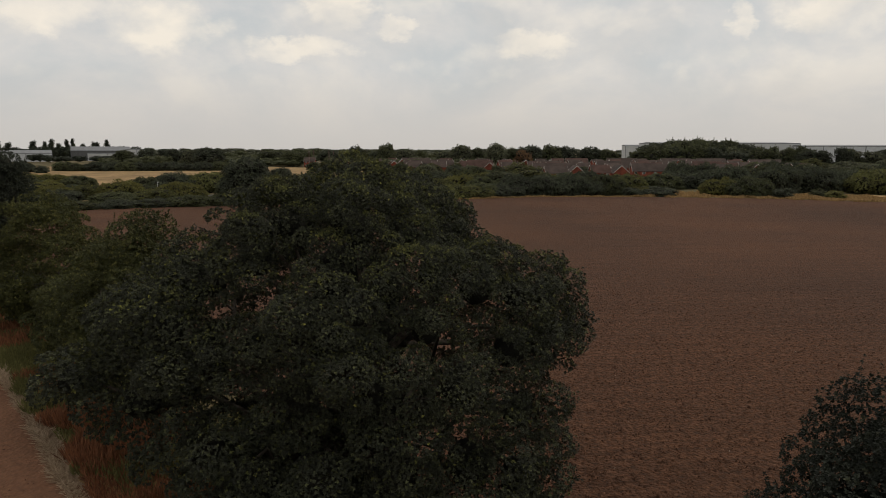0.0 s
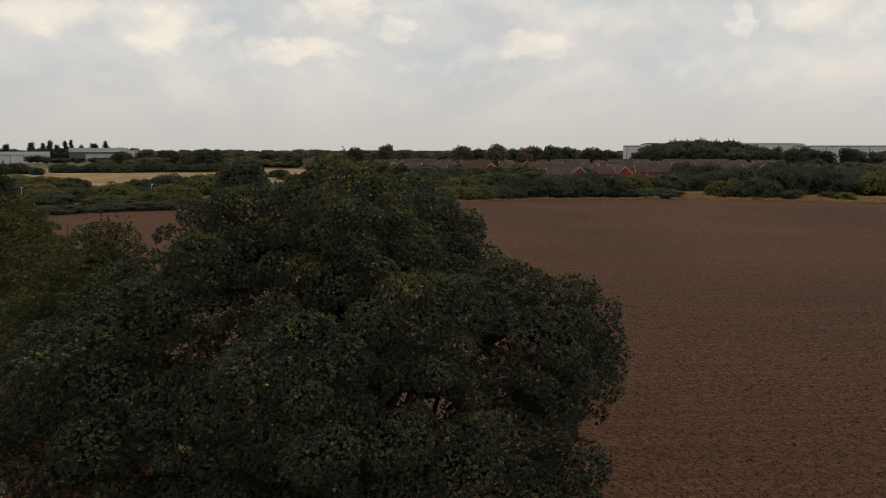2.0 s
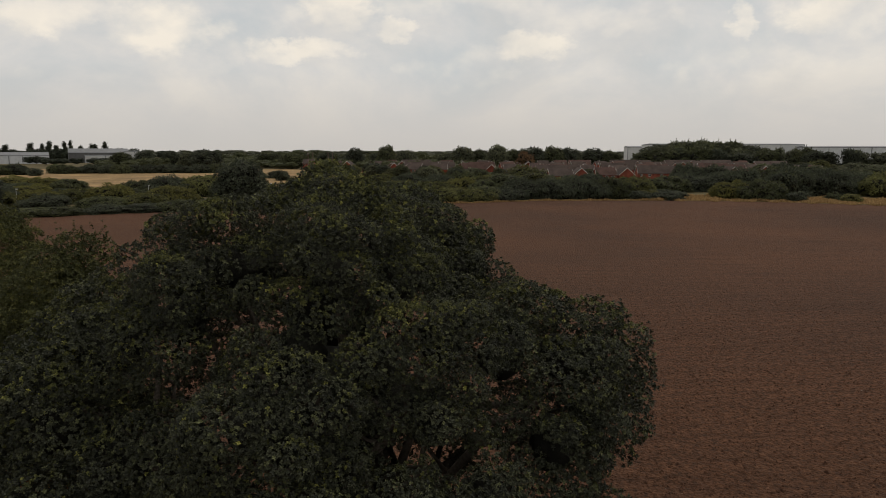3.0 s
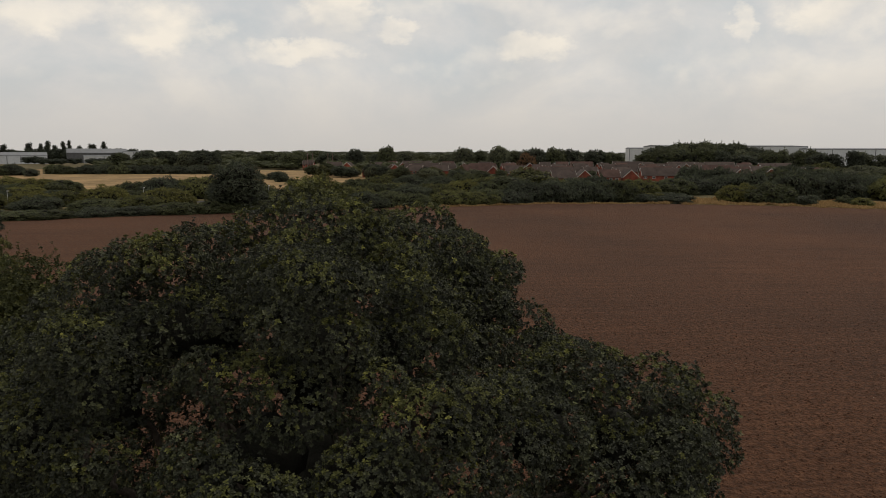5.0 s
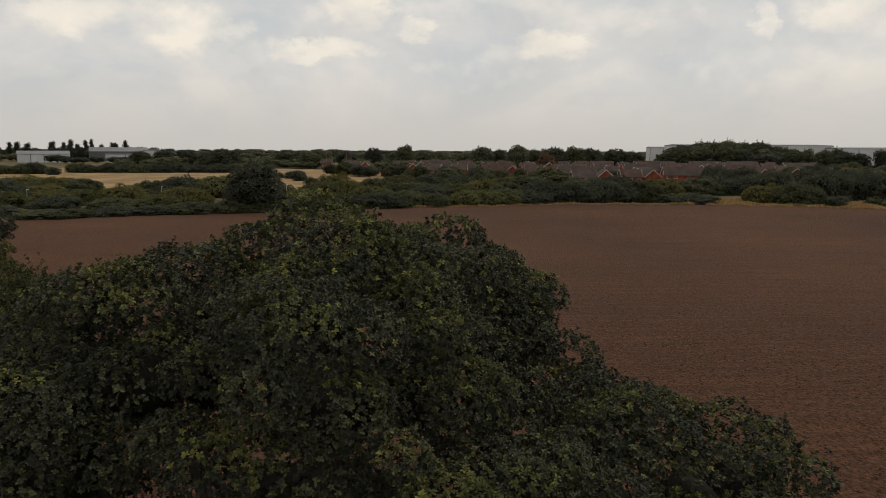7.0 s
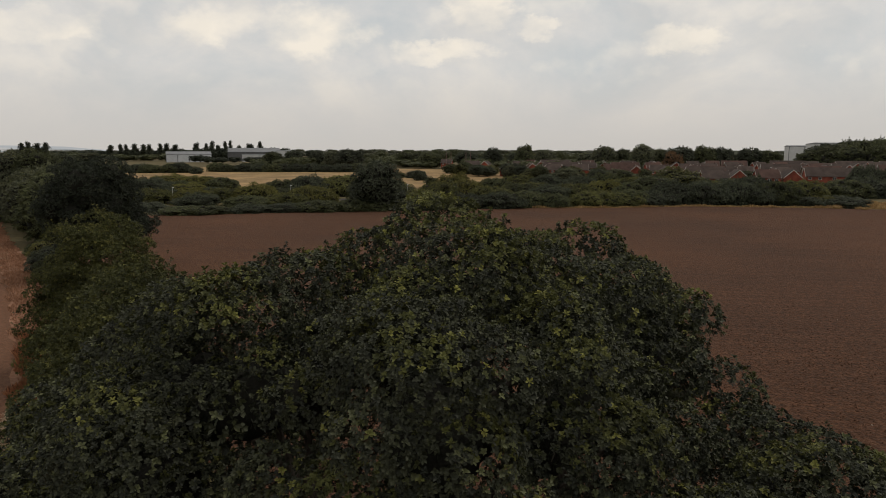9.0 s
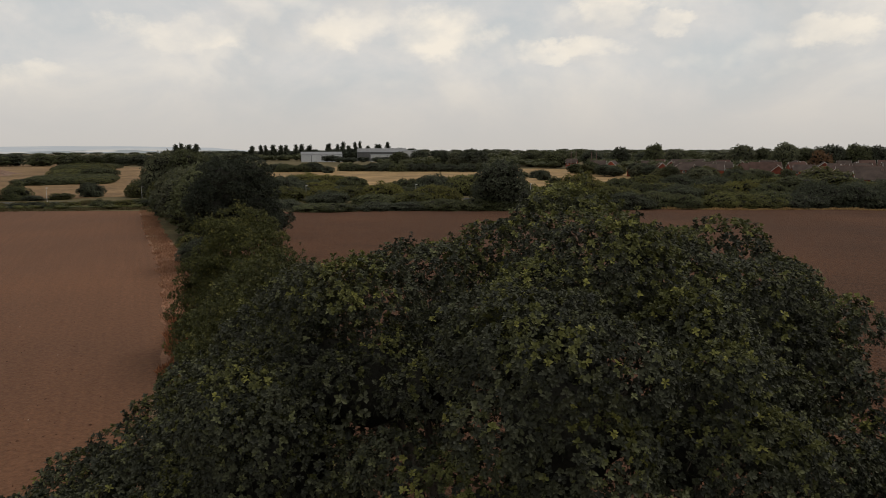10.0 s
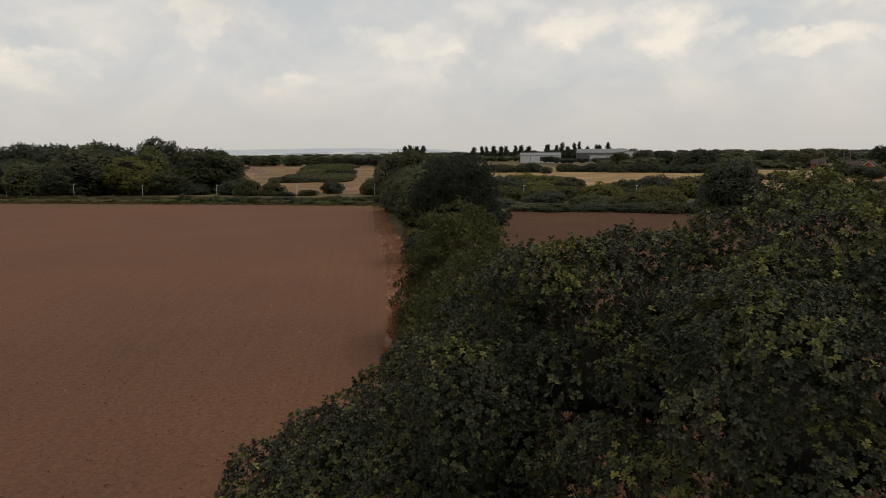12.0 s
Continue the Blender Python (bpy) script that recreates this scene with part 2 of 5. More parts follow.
BROWN_GRASS = mottled("dry_brown_grassland", (0.10, 0.062, 0.030), (0.24, 0.15, 0.072), 0.05, 0.95, 0.1)
MOUND_EARTH = mottled("mound_earth", (0.115, 0.070, 0.050), (0.20, 0.13, 0.095), 0.06, 0.95, 0.1)
ROUGH_GRASS = mottled("rough_grass", (0.052, 0.044, 0.020), (0.11, 0.085, 0.040), 0.08, 0.95, 0.1)
STRAW = mottled("dry_meadow", (0.10, 0.066, 0.031), (0.27, 0.178, 0.082), 0.09, 0.95, 0.1, 9.0)
PALE_BLADE = blades("pale_straw_blade", (0.24, 0.17, 0.11), (0.46, 0.36, 0.25))
STRAW_BLADE = blades("straw_blade", (0.22, 0.14, 0.058), (0.42, 0.28, 0.13))
DOCK_BLADE = blades("dock_stalk", (0.12, 0.050, 0.026), (0.31, 0.135, 0.064))
RUST_BLADE = blades("rusty_grass_blade", (0.20, 0.100, 0.058), (0.34, 0.190, 0.115))
VERGE_BLADE = blades("verge_blade", (0.065, 0.058, 0.028), (0.13, 0.105, 0.052))
GREEN_BLADE = blades("weed_blade", (0.085, 0.086, 0.028), (0.18, 0.165, 0.06))
TRACK = mottled("bare_track", (0.125, 0.062, 0.036), (0.205, 0.112, 0.070), 0.5, 0.95, 0.03)
CLOD = clod_material()
STONE = mottled("pale_stone", (0.34, 0.28, 0.23), (0.5, 0.44, 0.38), 3.0, 0.8, 0.01)
BRICK = mottled("red_brick", (0.15, 0.043, 0.028), (0.24, 0.068, 0.043), 0.8, 0.9, 0.01)
BRICK_PALE = mottled("buff_brick", (0.12, 0.08, 0.055), (0.18, 0.12, 0.08), 0.8, 0.9, 0.01)
ROOF = mottled("concrete_roof_tile", (0.042, 0.031, 0.027), (0.068, 0.050, 0.042), 0.5, 0.85, 0.03)
ROOF_RED = mottled("clay_roof_tile", (0.048, 0.028, 0.023), (0.078, 0.045, 0.036), 0.5, 0.85, 0.03)
WHITE = mottled("white_board", (0.62, 0.60, 0.56), (0.78, 0.76, 0.72), 0.5, 0.5, 0.002, wear=0.1)
CLADDING = mottled("grey_cladding", (0.40, 0.41, 0.42), (0.50, 0.51, 0.52), 0.05, 0.5, 0.002, wear=0.1)
CLADDING_PALE = mottled("pale_cladding", (0.46, 0.46, 0.455), (0.55, 0.55, 0.545), 0.05, 0.5, 0.002, wear=0.1)
DARK_CLADDING = mottled("dark_cladding", (0.10, 0.10, 0.10), (0.15, 0.15, 0.15), 0.05, 0.5, 0.002, wear=0.1)
ROOF_SHEET = mottled("roof_sheeting", (0.12, 0.125, 0.13), (0.19, 0.195, 0.20), 0.05, 0.45, 0.002, wear=0.15)
GALVANISED = mottled("galvanised_steel", (0.45, 0.46, 0.46), (0.58, 0.58, 0.57), 2.0, 0.45, 0.001, wear=0.1)
GLASS, _t, _b, _o = surface("window_glass", 0.08, 0.6)
_b.inputs["Base Color"].default_value = (0.03, 0.035, 0.04, 1)
DOOR_PAINT = mottled("door_paint", (0.10, 0.04, 0.03), (0.16, 0.06, 0.05), 1.0, 0.5, 0.002)

# ---- mesh helpers ----


def mesh_of(name, V, F, mats, index=None, smooth=False):
    """A mesh from arrays; F: (n, 3) or (n, 4), or a list of such arrays."""
    V = np.asarray(V, dtype=np.float32).reshape(-1, 3)
    F = [np.asarray(f, dtype=np.int32) for f in (F if isinstance(F, list) else [F]) if len(f)]
    me = bpy.data.meshes.new(name)
    me.vertices.add(len(V))
    me.vertices.foreach_set("co", V.ravel())
    loops = np.concatenate([f.ravel() for f in F])
    size = np.concatenate([np.full(len(f), f.shape[1], dtype=np.int32) for f in F])
    me.loops.add(len(loops))
    me.loops.foreach_set("vertex_index", loops)
    me.polygons.add(len(size))
    me.polygons.foreach_set("loop_start", np.concatenate([[0], np.cumsum(size)[:-1]]).astype(np.int32))
    me.polygons.foreach_set("loop_total", size)
    for m in (mats if isinstance(mats, (list, tuple)) else [mats]):
        me.materials.append(m)
    if index is not None:
        me.polygons.foreach_set("material_index", np.asarray(index, dtype=np.int32))
    me.polygons.foreach_set("use_smooth", np.full(len(size), smooth))
    me.update(calc_edges=True)
    me.validate()
    return me


def part_of(name, me, parent, label=""):
    ob = new(name, me)
    ob.parent = parent
    return tagged(ob, label)


def part(name, bm, material, parent, label=""):
    me = bpy.data.meshes.new(name)
    bm.to_mesh(me)
    bm.free()
    me.materials.append(material)
    return part_of(name, me, parent, label)


def thing(name, label, category, group="", kind="", at=(0, 0, 0), turn=0.0):
    ob = new(name)
    ob.empty_display_size = 0.2
    ob.matrix_basis = pose(*at, 0, 0, turn)
    return tagged(ob, label, category, group, kind)


def box(bm, lo, hi):
    v = [bm.verts.new((x, y, z)) for x in (lo[0], hi[0]) for y in (lo[1], hi[1]) for z in (lo[2], hi[2])]
    for f in ((0, 1, 3, 2), (4, 6, 7, 5), (0, 4, 5, 1), (2, 3, 7, 6), (0, 2, 6, 4), (1, 5, 7, 3)):
        bm.faces.new([v[i] for i in f])
    return v


def boxes(*spans):
    bm = bmesh.new()
    for lo, hi in spans:
        box(bm, lo, hi)
    return bm


def unit(a):
    return a / np.maximum(np.linalg.norm(a, axis=-1, keepdims=True), 1e-9)


def tube(points, radii, sides=8):
    """A tapered limb along points: V, F."""
    P = np.asarray(points, float)
    T = unit(np.gradient(P, axis=0))
    ref = np.where(np.abs(T[:, 2:]) > 0.9, [[1.0, 0, 0]], [[0, 0, 1.0]])
    A = unit(np.cross(T, ref))
    B = np.cross(T, A)
    ang = np.arange(sides) * 2 * math.pi / sides
    ring = A[:, None] * np.cos(ang)[None, :, None] + B[:, None] * np.sin(ang)[None, :, None]
    V = (P[:, None] + ring * np.asarray(radii)[:, None, None]).reshape(-1, 3)
    n = len(P)
    i, j = np.meshgrid(np.arange(n - 1), np.arange(sides), indexing="ij")
    k = (j + 1) % sides
    F = np.stack([i * sides + j, i * sides + k, (i + 1) * sides + k, (i + 1) * sides + j], -1).reshape(-1, 4)
    return V, F


def joined(pieces):
    """Several (V, F) as one."""
    Vs, Fs, n = [], [], 0
    for V, F in pieces:
        Vs.append(V)
        Fs.append(F + n)
        n += len(V)
    return np.concatenate(Vs), np.concatenate(Fs)


def kites(P, D, N, L, W, fold=0.25):
    """Leaves: from P along D, blade normal near N, folded on the midrib. One quad each."""
    S = unit(np.cross(D, N))
    up = np.cross(S, D)
    L, W = np.asarray(L).reshape(-1, 1), np.asarray(W).reshape(-1, 1)
    mid = P + D * L * 0.55
    V = np.stack([P, mid + S * W * 0.5 + up * W * fold, P + D * L, mid - S * W * 0.5 + up * W * fold], 1)
    return V.reshape(-1, 3), np.arange(len(P) * 4, dtype=np.int32).reshape(-1, 4)


def lumps(U, rng, waves=7, lo=2.0, hi=7.0):
    """A bumpy scalar of about -1 to 1 over directions."""
    out = np.zeros(len(U))
    for _ in range(waves):
        k = unit(rng.normal(size=3)) * rng.uniform(lo, hi)
        out += np.sin(U @ k + rng.uniform(0, 6.28))
    return out / math.sqrt(waves)


def crown_shell(lobes, count, rng, rough=0.12, depth=0.16, under=0.5):
    """Points on the outside of a heap of ellipsoids, with outward normals."""
    lobes = np.asarray(lobes, float)
    C, Rr = lobes[:, :3], lobes[:, 3:6]
    area = (Rr[:, 0] * Rr[:, 1] + Rr[:, 0] * Rr[:, 2] + Rr[:, 1] * Rr[:, 2])
    Ps, Ns = [], []
    for c, r, a in zip(C, Rr, area / area.sum()):
        n = int(count * a * 1.9)
        U = unit(rng.normal(size=(n, 3)))
        U = U[(U[:, 2] > -0.35) | (rng.random(n) < under)]
        s = 1 + rough * lumps(U, rng) - depth * rng.random(len(U)) ** 2
        P = c + r * U * s[:, None]
        keep = np.ones(len(P), bool)
        for c2, r2 in zip(C, Rr):
            if c2 is not c:
                keep &= ~((np.linalg.norm((P - c2) / r2, axis=1) < 0.80) & (np.abs(c2 - c).sum() > 1e-6))
        Ps.append(P[keep])
        Ns.append(unit(U[keep] / r))
    P, N = np.concatenate(Ps), np.concatenate(Ns)
    pick = rng.permutation(len(P))[:count]
    return P[pick], N[pick]


def rosettes(P, N, rng, leaves, L, W, spread=0.25, up=0.5, shape=kites):
    """Sprays of leaves at P that face outward and a little up."""
    A = unit(N + np.array([0, 0, up]) + 0.45 * rng.normal(size=P.shape))
    k = leaves
    A = np.repeat(A, k, 0)
    Q = np.repeat(P, k, 0) + rng.normal(size=(len(P) * k, 3)) * spread
    R = rng.normal(size=Q.shape)
    R = unit(R - A * (R * A).sum(1, keepdims=True))
    D = unit(R + A * rng.uniform(-0.2, 0.7, (len(Q), 1)))
    size = rng.uniform(0.7, 1.25, len(Q))
    return shape(Q, D, unit(A + 0.3 * rng.normal(size=A.shape)), L * size, W * size)


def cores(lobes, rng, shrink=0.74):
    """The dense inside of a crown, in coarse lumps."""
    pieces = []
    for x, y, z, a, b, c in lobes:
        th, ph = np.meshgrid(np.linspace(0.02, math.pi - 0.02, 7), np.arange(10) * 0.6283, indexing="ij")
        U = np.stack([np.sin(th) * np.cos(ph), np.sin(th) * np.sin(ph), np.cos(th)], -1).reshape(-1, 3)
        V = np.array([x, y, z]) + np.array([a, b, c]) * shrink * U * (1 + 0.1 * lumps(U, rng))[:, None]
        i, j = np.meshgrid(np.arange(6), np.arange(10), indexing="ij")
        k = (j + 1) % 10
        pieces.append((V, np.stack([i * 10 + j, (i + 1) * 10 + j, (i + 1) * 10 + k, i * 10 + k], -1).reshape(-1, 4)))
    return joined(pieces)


def thinned(P, N, gap, rng):
    """Of many points, a scatter that keeps its distance."""
    kept = []
    cells = {}
    for i in range(len(P)):
        key = tuple((P[i] // gap).astype(int))
        near = [j for dx in (-1, 0, 1) for dy in (-1, 0, 1) for dz in (-1, 0, 1) for j in cells.get((key[0] + dx, key[1] + dy, key[2] + dz), ())]
        if all(np.sum((P[i] - P[j]) ** 2) > gap * gap for j in near):
            kept.append(i)
            cells.setdefault(key, []).append(i)
    return P[kept], N[kept]


ICO_V = np.array([(0, 0, 1), (0.89, 0, 0.45), (0.28, 0.85, 0.45), (-0.72, 0.53, 0.45), (-0.72, -0.53, 0.45), (0.28, -0.85, 0.45), (0.72, 0.53, -0.45), (-0.28, 0.85, -0.45), (-0.89, 0, -0.45), (-0.28, -0.85, -0.45), (0.72, -0.53, -0.45), (0, 0, -1)])
ICO_F = np.array([(0, 1, 2), (0, 2, 3), (0, 3, 4), (0, 4, 5), (0, 5, 1), (1, 6, 2), (2, 7, 3), (3, 8, 4), (4, 9, 5), (5, 10, 1), (2, 6, 7), (3, 7, 8), (4, 8, 9), (5, 9, 10), (1, 10, 6), (6, 11, 7), (7, 11, 8), (8, 11, 9), (9, 11, 10), (10, 11, 6)])


def balls(C, R, rng, jitter=0.15):
    """Rough lumps at C of radii R (n, 3)."""
    n = len(C)
    V = C[:, None] + R[:, None] * ICO_V[None] * (1 + jitter * rng.normal(size=(n, 12, 1)))
    return V.reshape(-1, 3), (ICO_F[None] + 12 * np.arange(n)[:, None, None]).reshape(-1, 3)


OCT_V = np.array([(1, 0, 0), (0, 1, 0), (-1, 0, 0), (0, -1, 0), (0, 0, 1), (0, 0, -1.0)])
OCT_F = np.array([(0, 1, 4), (1, 2, 4), (2, 3, 4), (3, 0, 4), (1, 0, 5), (2, 1, 5), (3, 2, 5), (0, 3, 5)])


def crumbs(C, R, rng):
    """Small angular lumps."""
    n = len(C)
    a = rng.uniform(0, 1.57, n)
    c, s = np.cos(a), np.sin(a)
    X = R[:, None] * OCT_V[None] * (1 + 0.3 * rng.normal(size=(n, 6, 1)))
    X = np.stack([X[..., 0] * c[:, None] - X[..., 1] * s[:, None], X[..., 0] * s[:, None] + X[..., 1] * c[:, None], X[..., 2]], -1)
    return (C[:, None] + X).reshape(-1, 3), (OCT_F[None] + 6 * np.arange(n)[:, None, None]).reshape(-1, 3)


def crown_skin(lobes, rng, count, under=0.5):
    """Points all over one smooth skin drawn round a heap of ellipsoids, with outward normals."""
    L = np.asarray(lobes, float)
    C, R = L[:, :3], L[:, 3:6]
    k = 0.14 * np.median(R)
    share = R.prod(1) ** (2 / 3)
    pick = rng.choice(len(L), count * 2, p=share / share.sum())
    P = C[pick] + R[pick] * unit(rng.normal(size=(len(pick), 3)))
    for _ in range(5):
        q = (P[:, None] - C) / R
        n = np.linalg.norm(q, axis=-1) + 1e-6
        g = (n - 1) * np.linalg.norm(P[:, None] - C, axis=-1) / n
        w = np.exp(-(g - g.min(1, keepdims=True)) / k)
        d = g.min(1) - k * np.log(w.sum(1))
        N = unit((unit(q / R) * (w / w.sum(1, keepdims=True))[..., None]).sum(1))
        P = P - N * np.clip(d, -0.6, 0.6)[:, None]
    keep = (np.abs(d) < 0.12) & ((N[:, 2] > -0.35) | (rng.random(len(P)) < under))
    P, N = P[keep], N[keep]
    return P[:count], N[:count]


def heap_of_lobes(rng, c, r, n, size=(0.34, 0.5), up=0.15):
    """A crown's envelope (centre c, radii r) broken into n lobes of uneven size, with a body inside."""
    c, r = np.array(c, float), np.array(r, float)
    out = [(*c, *(r * 0.72))]
    k = np.arange(n) + 0.5
    z = 1 - 1.7 * k / n
    a = k * 2.39996 + rng.uniform(0, 6.28)
    for zz, aa in zip(z, a):
        s = rng.uniform(*size)
        d = math.sqrt(max(0.0, 1 - zz * zz))
        u = np.array([d * math.cos(aa), d * math.sin(aa), zz]) + rng.normal(size=3) * 0.1
        m = r.min() * 0.5 + r * 0.5
        out.append((*(c + u * (r - s * m * 0.9) * rng.uniform(0.9, 1.08)), *(m * s * rng.uniform(0.85, 1.15, 3))))
    return np.array(out)
# ---- the large structure: ground, fields, meadows ----


def sheet(name, outline, material, z, label, category, cell=0.0, wobble=0.0, relief=0.0, seed=1):
    """A flat stretch of land with an uneven edge, a hand's breadth thick at the rim."""
    rng = np.random.default_rng(seed)
    P = np.array(outline, float)
    ring = []
    for a, b in zip(P, np.roll(P, -1, 0)):
        n = max(1, int(np.linalg.norm(b - a) / (cell or 8.0)))
        for i in range(n):
            ring.append(a + (b - a) * i / n + rng.normal(size=2) * wobble)
    bm = bmesh.new()
    top = [bm.verts.new((x, y, z)) for x, y in ring]
    low = [bm.verts.new((x, y, -0.3)) for x, y in ring]
    f = bm.faces.new(top)
    for i in range(len(top)):
        j = (i + 1) % len(top)
        bm.faces.new((top[i], low[i], low[j], top[j]))
    bmesh.ops.triangulate(bm, faces=[f])
    bmesh.ops.recalc_face_normals(bm, faces=bm.faces[:])
    ob = part(name, bm, material, None)
    return tagged(ob, label, category, "", "structure")


def build_ground():
    rad = np.array([0, 30, 80, 160, 300, 500, 800, 1300, 2000, 3000, 4600.0])
    ang = np.arange(96) * 2 * math.pi / 96
    V = [(0, 0, 0)] + [(r * math.cos(a), r * math.sin(a), 0.0) for r in rad[1:] for a in ang]
    F3 = [(0, 1 + j, 1 + (j + 1) % 96) for j in range(96)]
    F4 = [(1 + i * 96 + j, 1 + (i + 1) * 96 + j, 1 + (i + 1) * 96 + (j + 1) % 96, 1 + i * 96 + (j + 1) % 96) for i in range(len(rad) - 2) for j in range(96)]
    ob = new("ground", mesh_of("ground", V, [np.array(F3), np.array(F4)], ROUGH_GRASS))
    tagged(ob, "flat rough grassland in dull green and dry brown", "ground", "", "structure")


build_ground()
# the boundary with its hedge runs from beside the start, under the oak, to the far corner
LINE_A, LINE_B = np.array([13.0, 3.0]), np.array([-147.0, 161.0])
ALONG = (LINE_B - LINE_A) / np.linalg.norm(LINE_B - LINE_A)
ACROSS = np.array([ALONG[1], -ALONG[0]])     # towards the brown field


def by_line(s, d):
    """s metres along the boundary from its near end, d metres to the brown field's side."""
    return LINE_A + ALONG * s + ACROSS * d


EDGE_SD = ((-80, -2.0), (20, -2.0), (44, -1.5), (60, -0.4), (87, 1.2), (110, 1.5), (140, 1.2), (170, 0.0), (222, -0.8))
LEFT_EDGE = [tuple(by_line(s, d)) for s, d in EDGE_SD]
RIGHT_EDGE = [tuple(by_line(s, d)) for s, d in ((-80, 9.0), (20, 9.0), (70, 9.5), (130, 9.5), (190, 9.0))]
sheet("tilled_field", LEFT_EDGE + [(-168, 150), (-190, 138), (-223, 118), (-258, 97), (-330, 52), (-330, -120), (-60, -120)], SOIL_LEFT, 0.05, "bare tilled field of dry reddish-brown loam", "field", 3.0, 0.25, seed=3)
sheet("tilled_field", RIGHT_EDGE + [(-112, 168), (-94, 175), (-71, 187), (-15, 212), (7, 217), (30, 227), (67, 229), (87, 226), (105, 222), (126, 211), (190, 185), (330, 120), (330, -120), (90, -120)], SOIL_RIGHT, 0.055, "bare tilled field of dark brown crumbly soil", "field", 3.0, 0.3, seed=4)
sheet("dry_meadow", [(-330, 268), (-240, 276), (-160, 258), (-105, 264), (-50, 288), (22, 330), (30, 390), (-30, 480), (-120, 570), (-260, 600), (-420, 560), (-480, 430)], STRAW, 0.04, "dry straw-coloured rough meadow", "meadow", 9.0, 2.5, seed=5)
sheet("dry_meadow", [(-228, 172), (-205, 186), (-192, 206), (-210, 240), (-278, 294), (-380, 392), (-500, 512), (-720, 622), (-760, 560), (-640, 420), (-480, 300), (-330, 225)], BROWN_GRASS, 0.045, "dry brown grassland beyond the road", "meadow", 9.0, 2.0, seed=6)
sheet("dry_meadow", [(75, 233), (88, 230), (105, 226), (127, 215), (190, 189), (330, 125), (330, 170), (190, 226), (140, 247), (100, 247), (78, 240)], STRAW, 0.045, "strip of pale dry grass beside the field", "meadow", 4.0, 1.2, seed=7)
sheet("dirt_strip", [tuple(by_line(s, d)) for s, d in ((-60, -2.4), (44, -2.0), (60, -0.9), (87, 0.7), (110, 1.0), (140, 0.8), (215, -1.4), (215, 0.6), (140, 5.0), (110, 5.0), (87, 4.8), (60, 3.5), (44, 2.0), (-60, 2.0))], TRACK, 0.045, "dry reddish-brown margin between field and hedge", "margin", 3.0, 0.25, seed=8)
sheet("road", [(-420, 40), (-290, 112), (-212, 157), (-167, 184), (-120, 205), (-60, 238), (0, 258), (60, 276), (140, 292), (140, 299), (58, 283), (-2, 265), (-62, 245), (-122, 212), (-170, 191), (-215, 164), (-293, 119), (-423, 46)], mottled("asphalt", (0.045, 0.045, 0.046), (0.075, 0.074, 0.073), 1.0, 0.9, 0.01), 0.05, "narrow grey asphalt road behind the hedge", "road", 12.0, 0.0, seed=9)

# ---- trees ----


def wander(a, b, rng, n=6, bend=0.12):
    a, b = np.array(a, float), np.array(b, float)
    t = np.linspace(0, 1, n)[:, None]
    off = rng.normal(size=(n, 3)) * bend * np.linalg.norm(b - a) * np.sin(t * math.pi)
    return a + (b - a) * t + off


def leaf_bunches(P, A, rng, leaves, L, W, scale):
    """Bunches of oak leaves round a shoot tip: folded, widest past the middle, drooping; each bunch one island of one tone."""
    n, k = len(P), leaves
    X = unit(np.cross(A, rng.normal(size=P.shape)))
    Y = np.cross(A, X)
    ang = np.arange(k)[None] * 2.39996 + rng.uniform(-0.3, 0.3, (n, k)) + rng.uniform(0, 6.28, (n, 1))
    R = X[:, None] * np.cos(ang)[..., None] + Y[:, None] * np.sin(ang)[..., None]
    T = -X[:, None] * np.sin(ang)[..., None] + Y[:, None] * np.cos(ang)[..., None]
    # the inner leaves stand up, the outer ones lie out or hang
    rise = np.linspace(1.5, -0.45, k)[None, :, None] + rng.normal(size=(n, k, 1)) * 0.22
    D = unit(R + A[:, None] * rise)
    N = unit(np.cross(T, D))
    T = unit(T + 0.25 * N * rng.normal(size=(n, k, 1)))
    size = np.asarray(scale)[:, None, None] * rng.uniform(0.65, 1.3, (n, k, 1))
    l, w = L * size, W * size
    down = np.array([0, 0, -1.0]) * l
    root = P[:, None]
    at = lambda f, g, sag: root + D * l * f + T * w * g - N * w * abs(g) * 0.25 + down * sag
    V = np.stack([at(0.62, 0.5, 0.05), at(1.0, 0.0, 0.13), at(0.62, -0.5, 0.05)], 2)
    V = np.concatenate([P[:, None], V.reshape(n, k * 3, 3)], 1).reshape(-1, 3)
    c = np.broadcast_to((np.arange(n) * (3 * k + 1))[:, None], (n, k))
    j = c + 1 + 3 * np.arange(k)[None]
    F = np.stack([c, j, j + 1, j + 2], -1)
    return V, F.reshape(-1, 4)


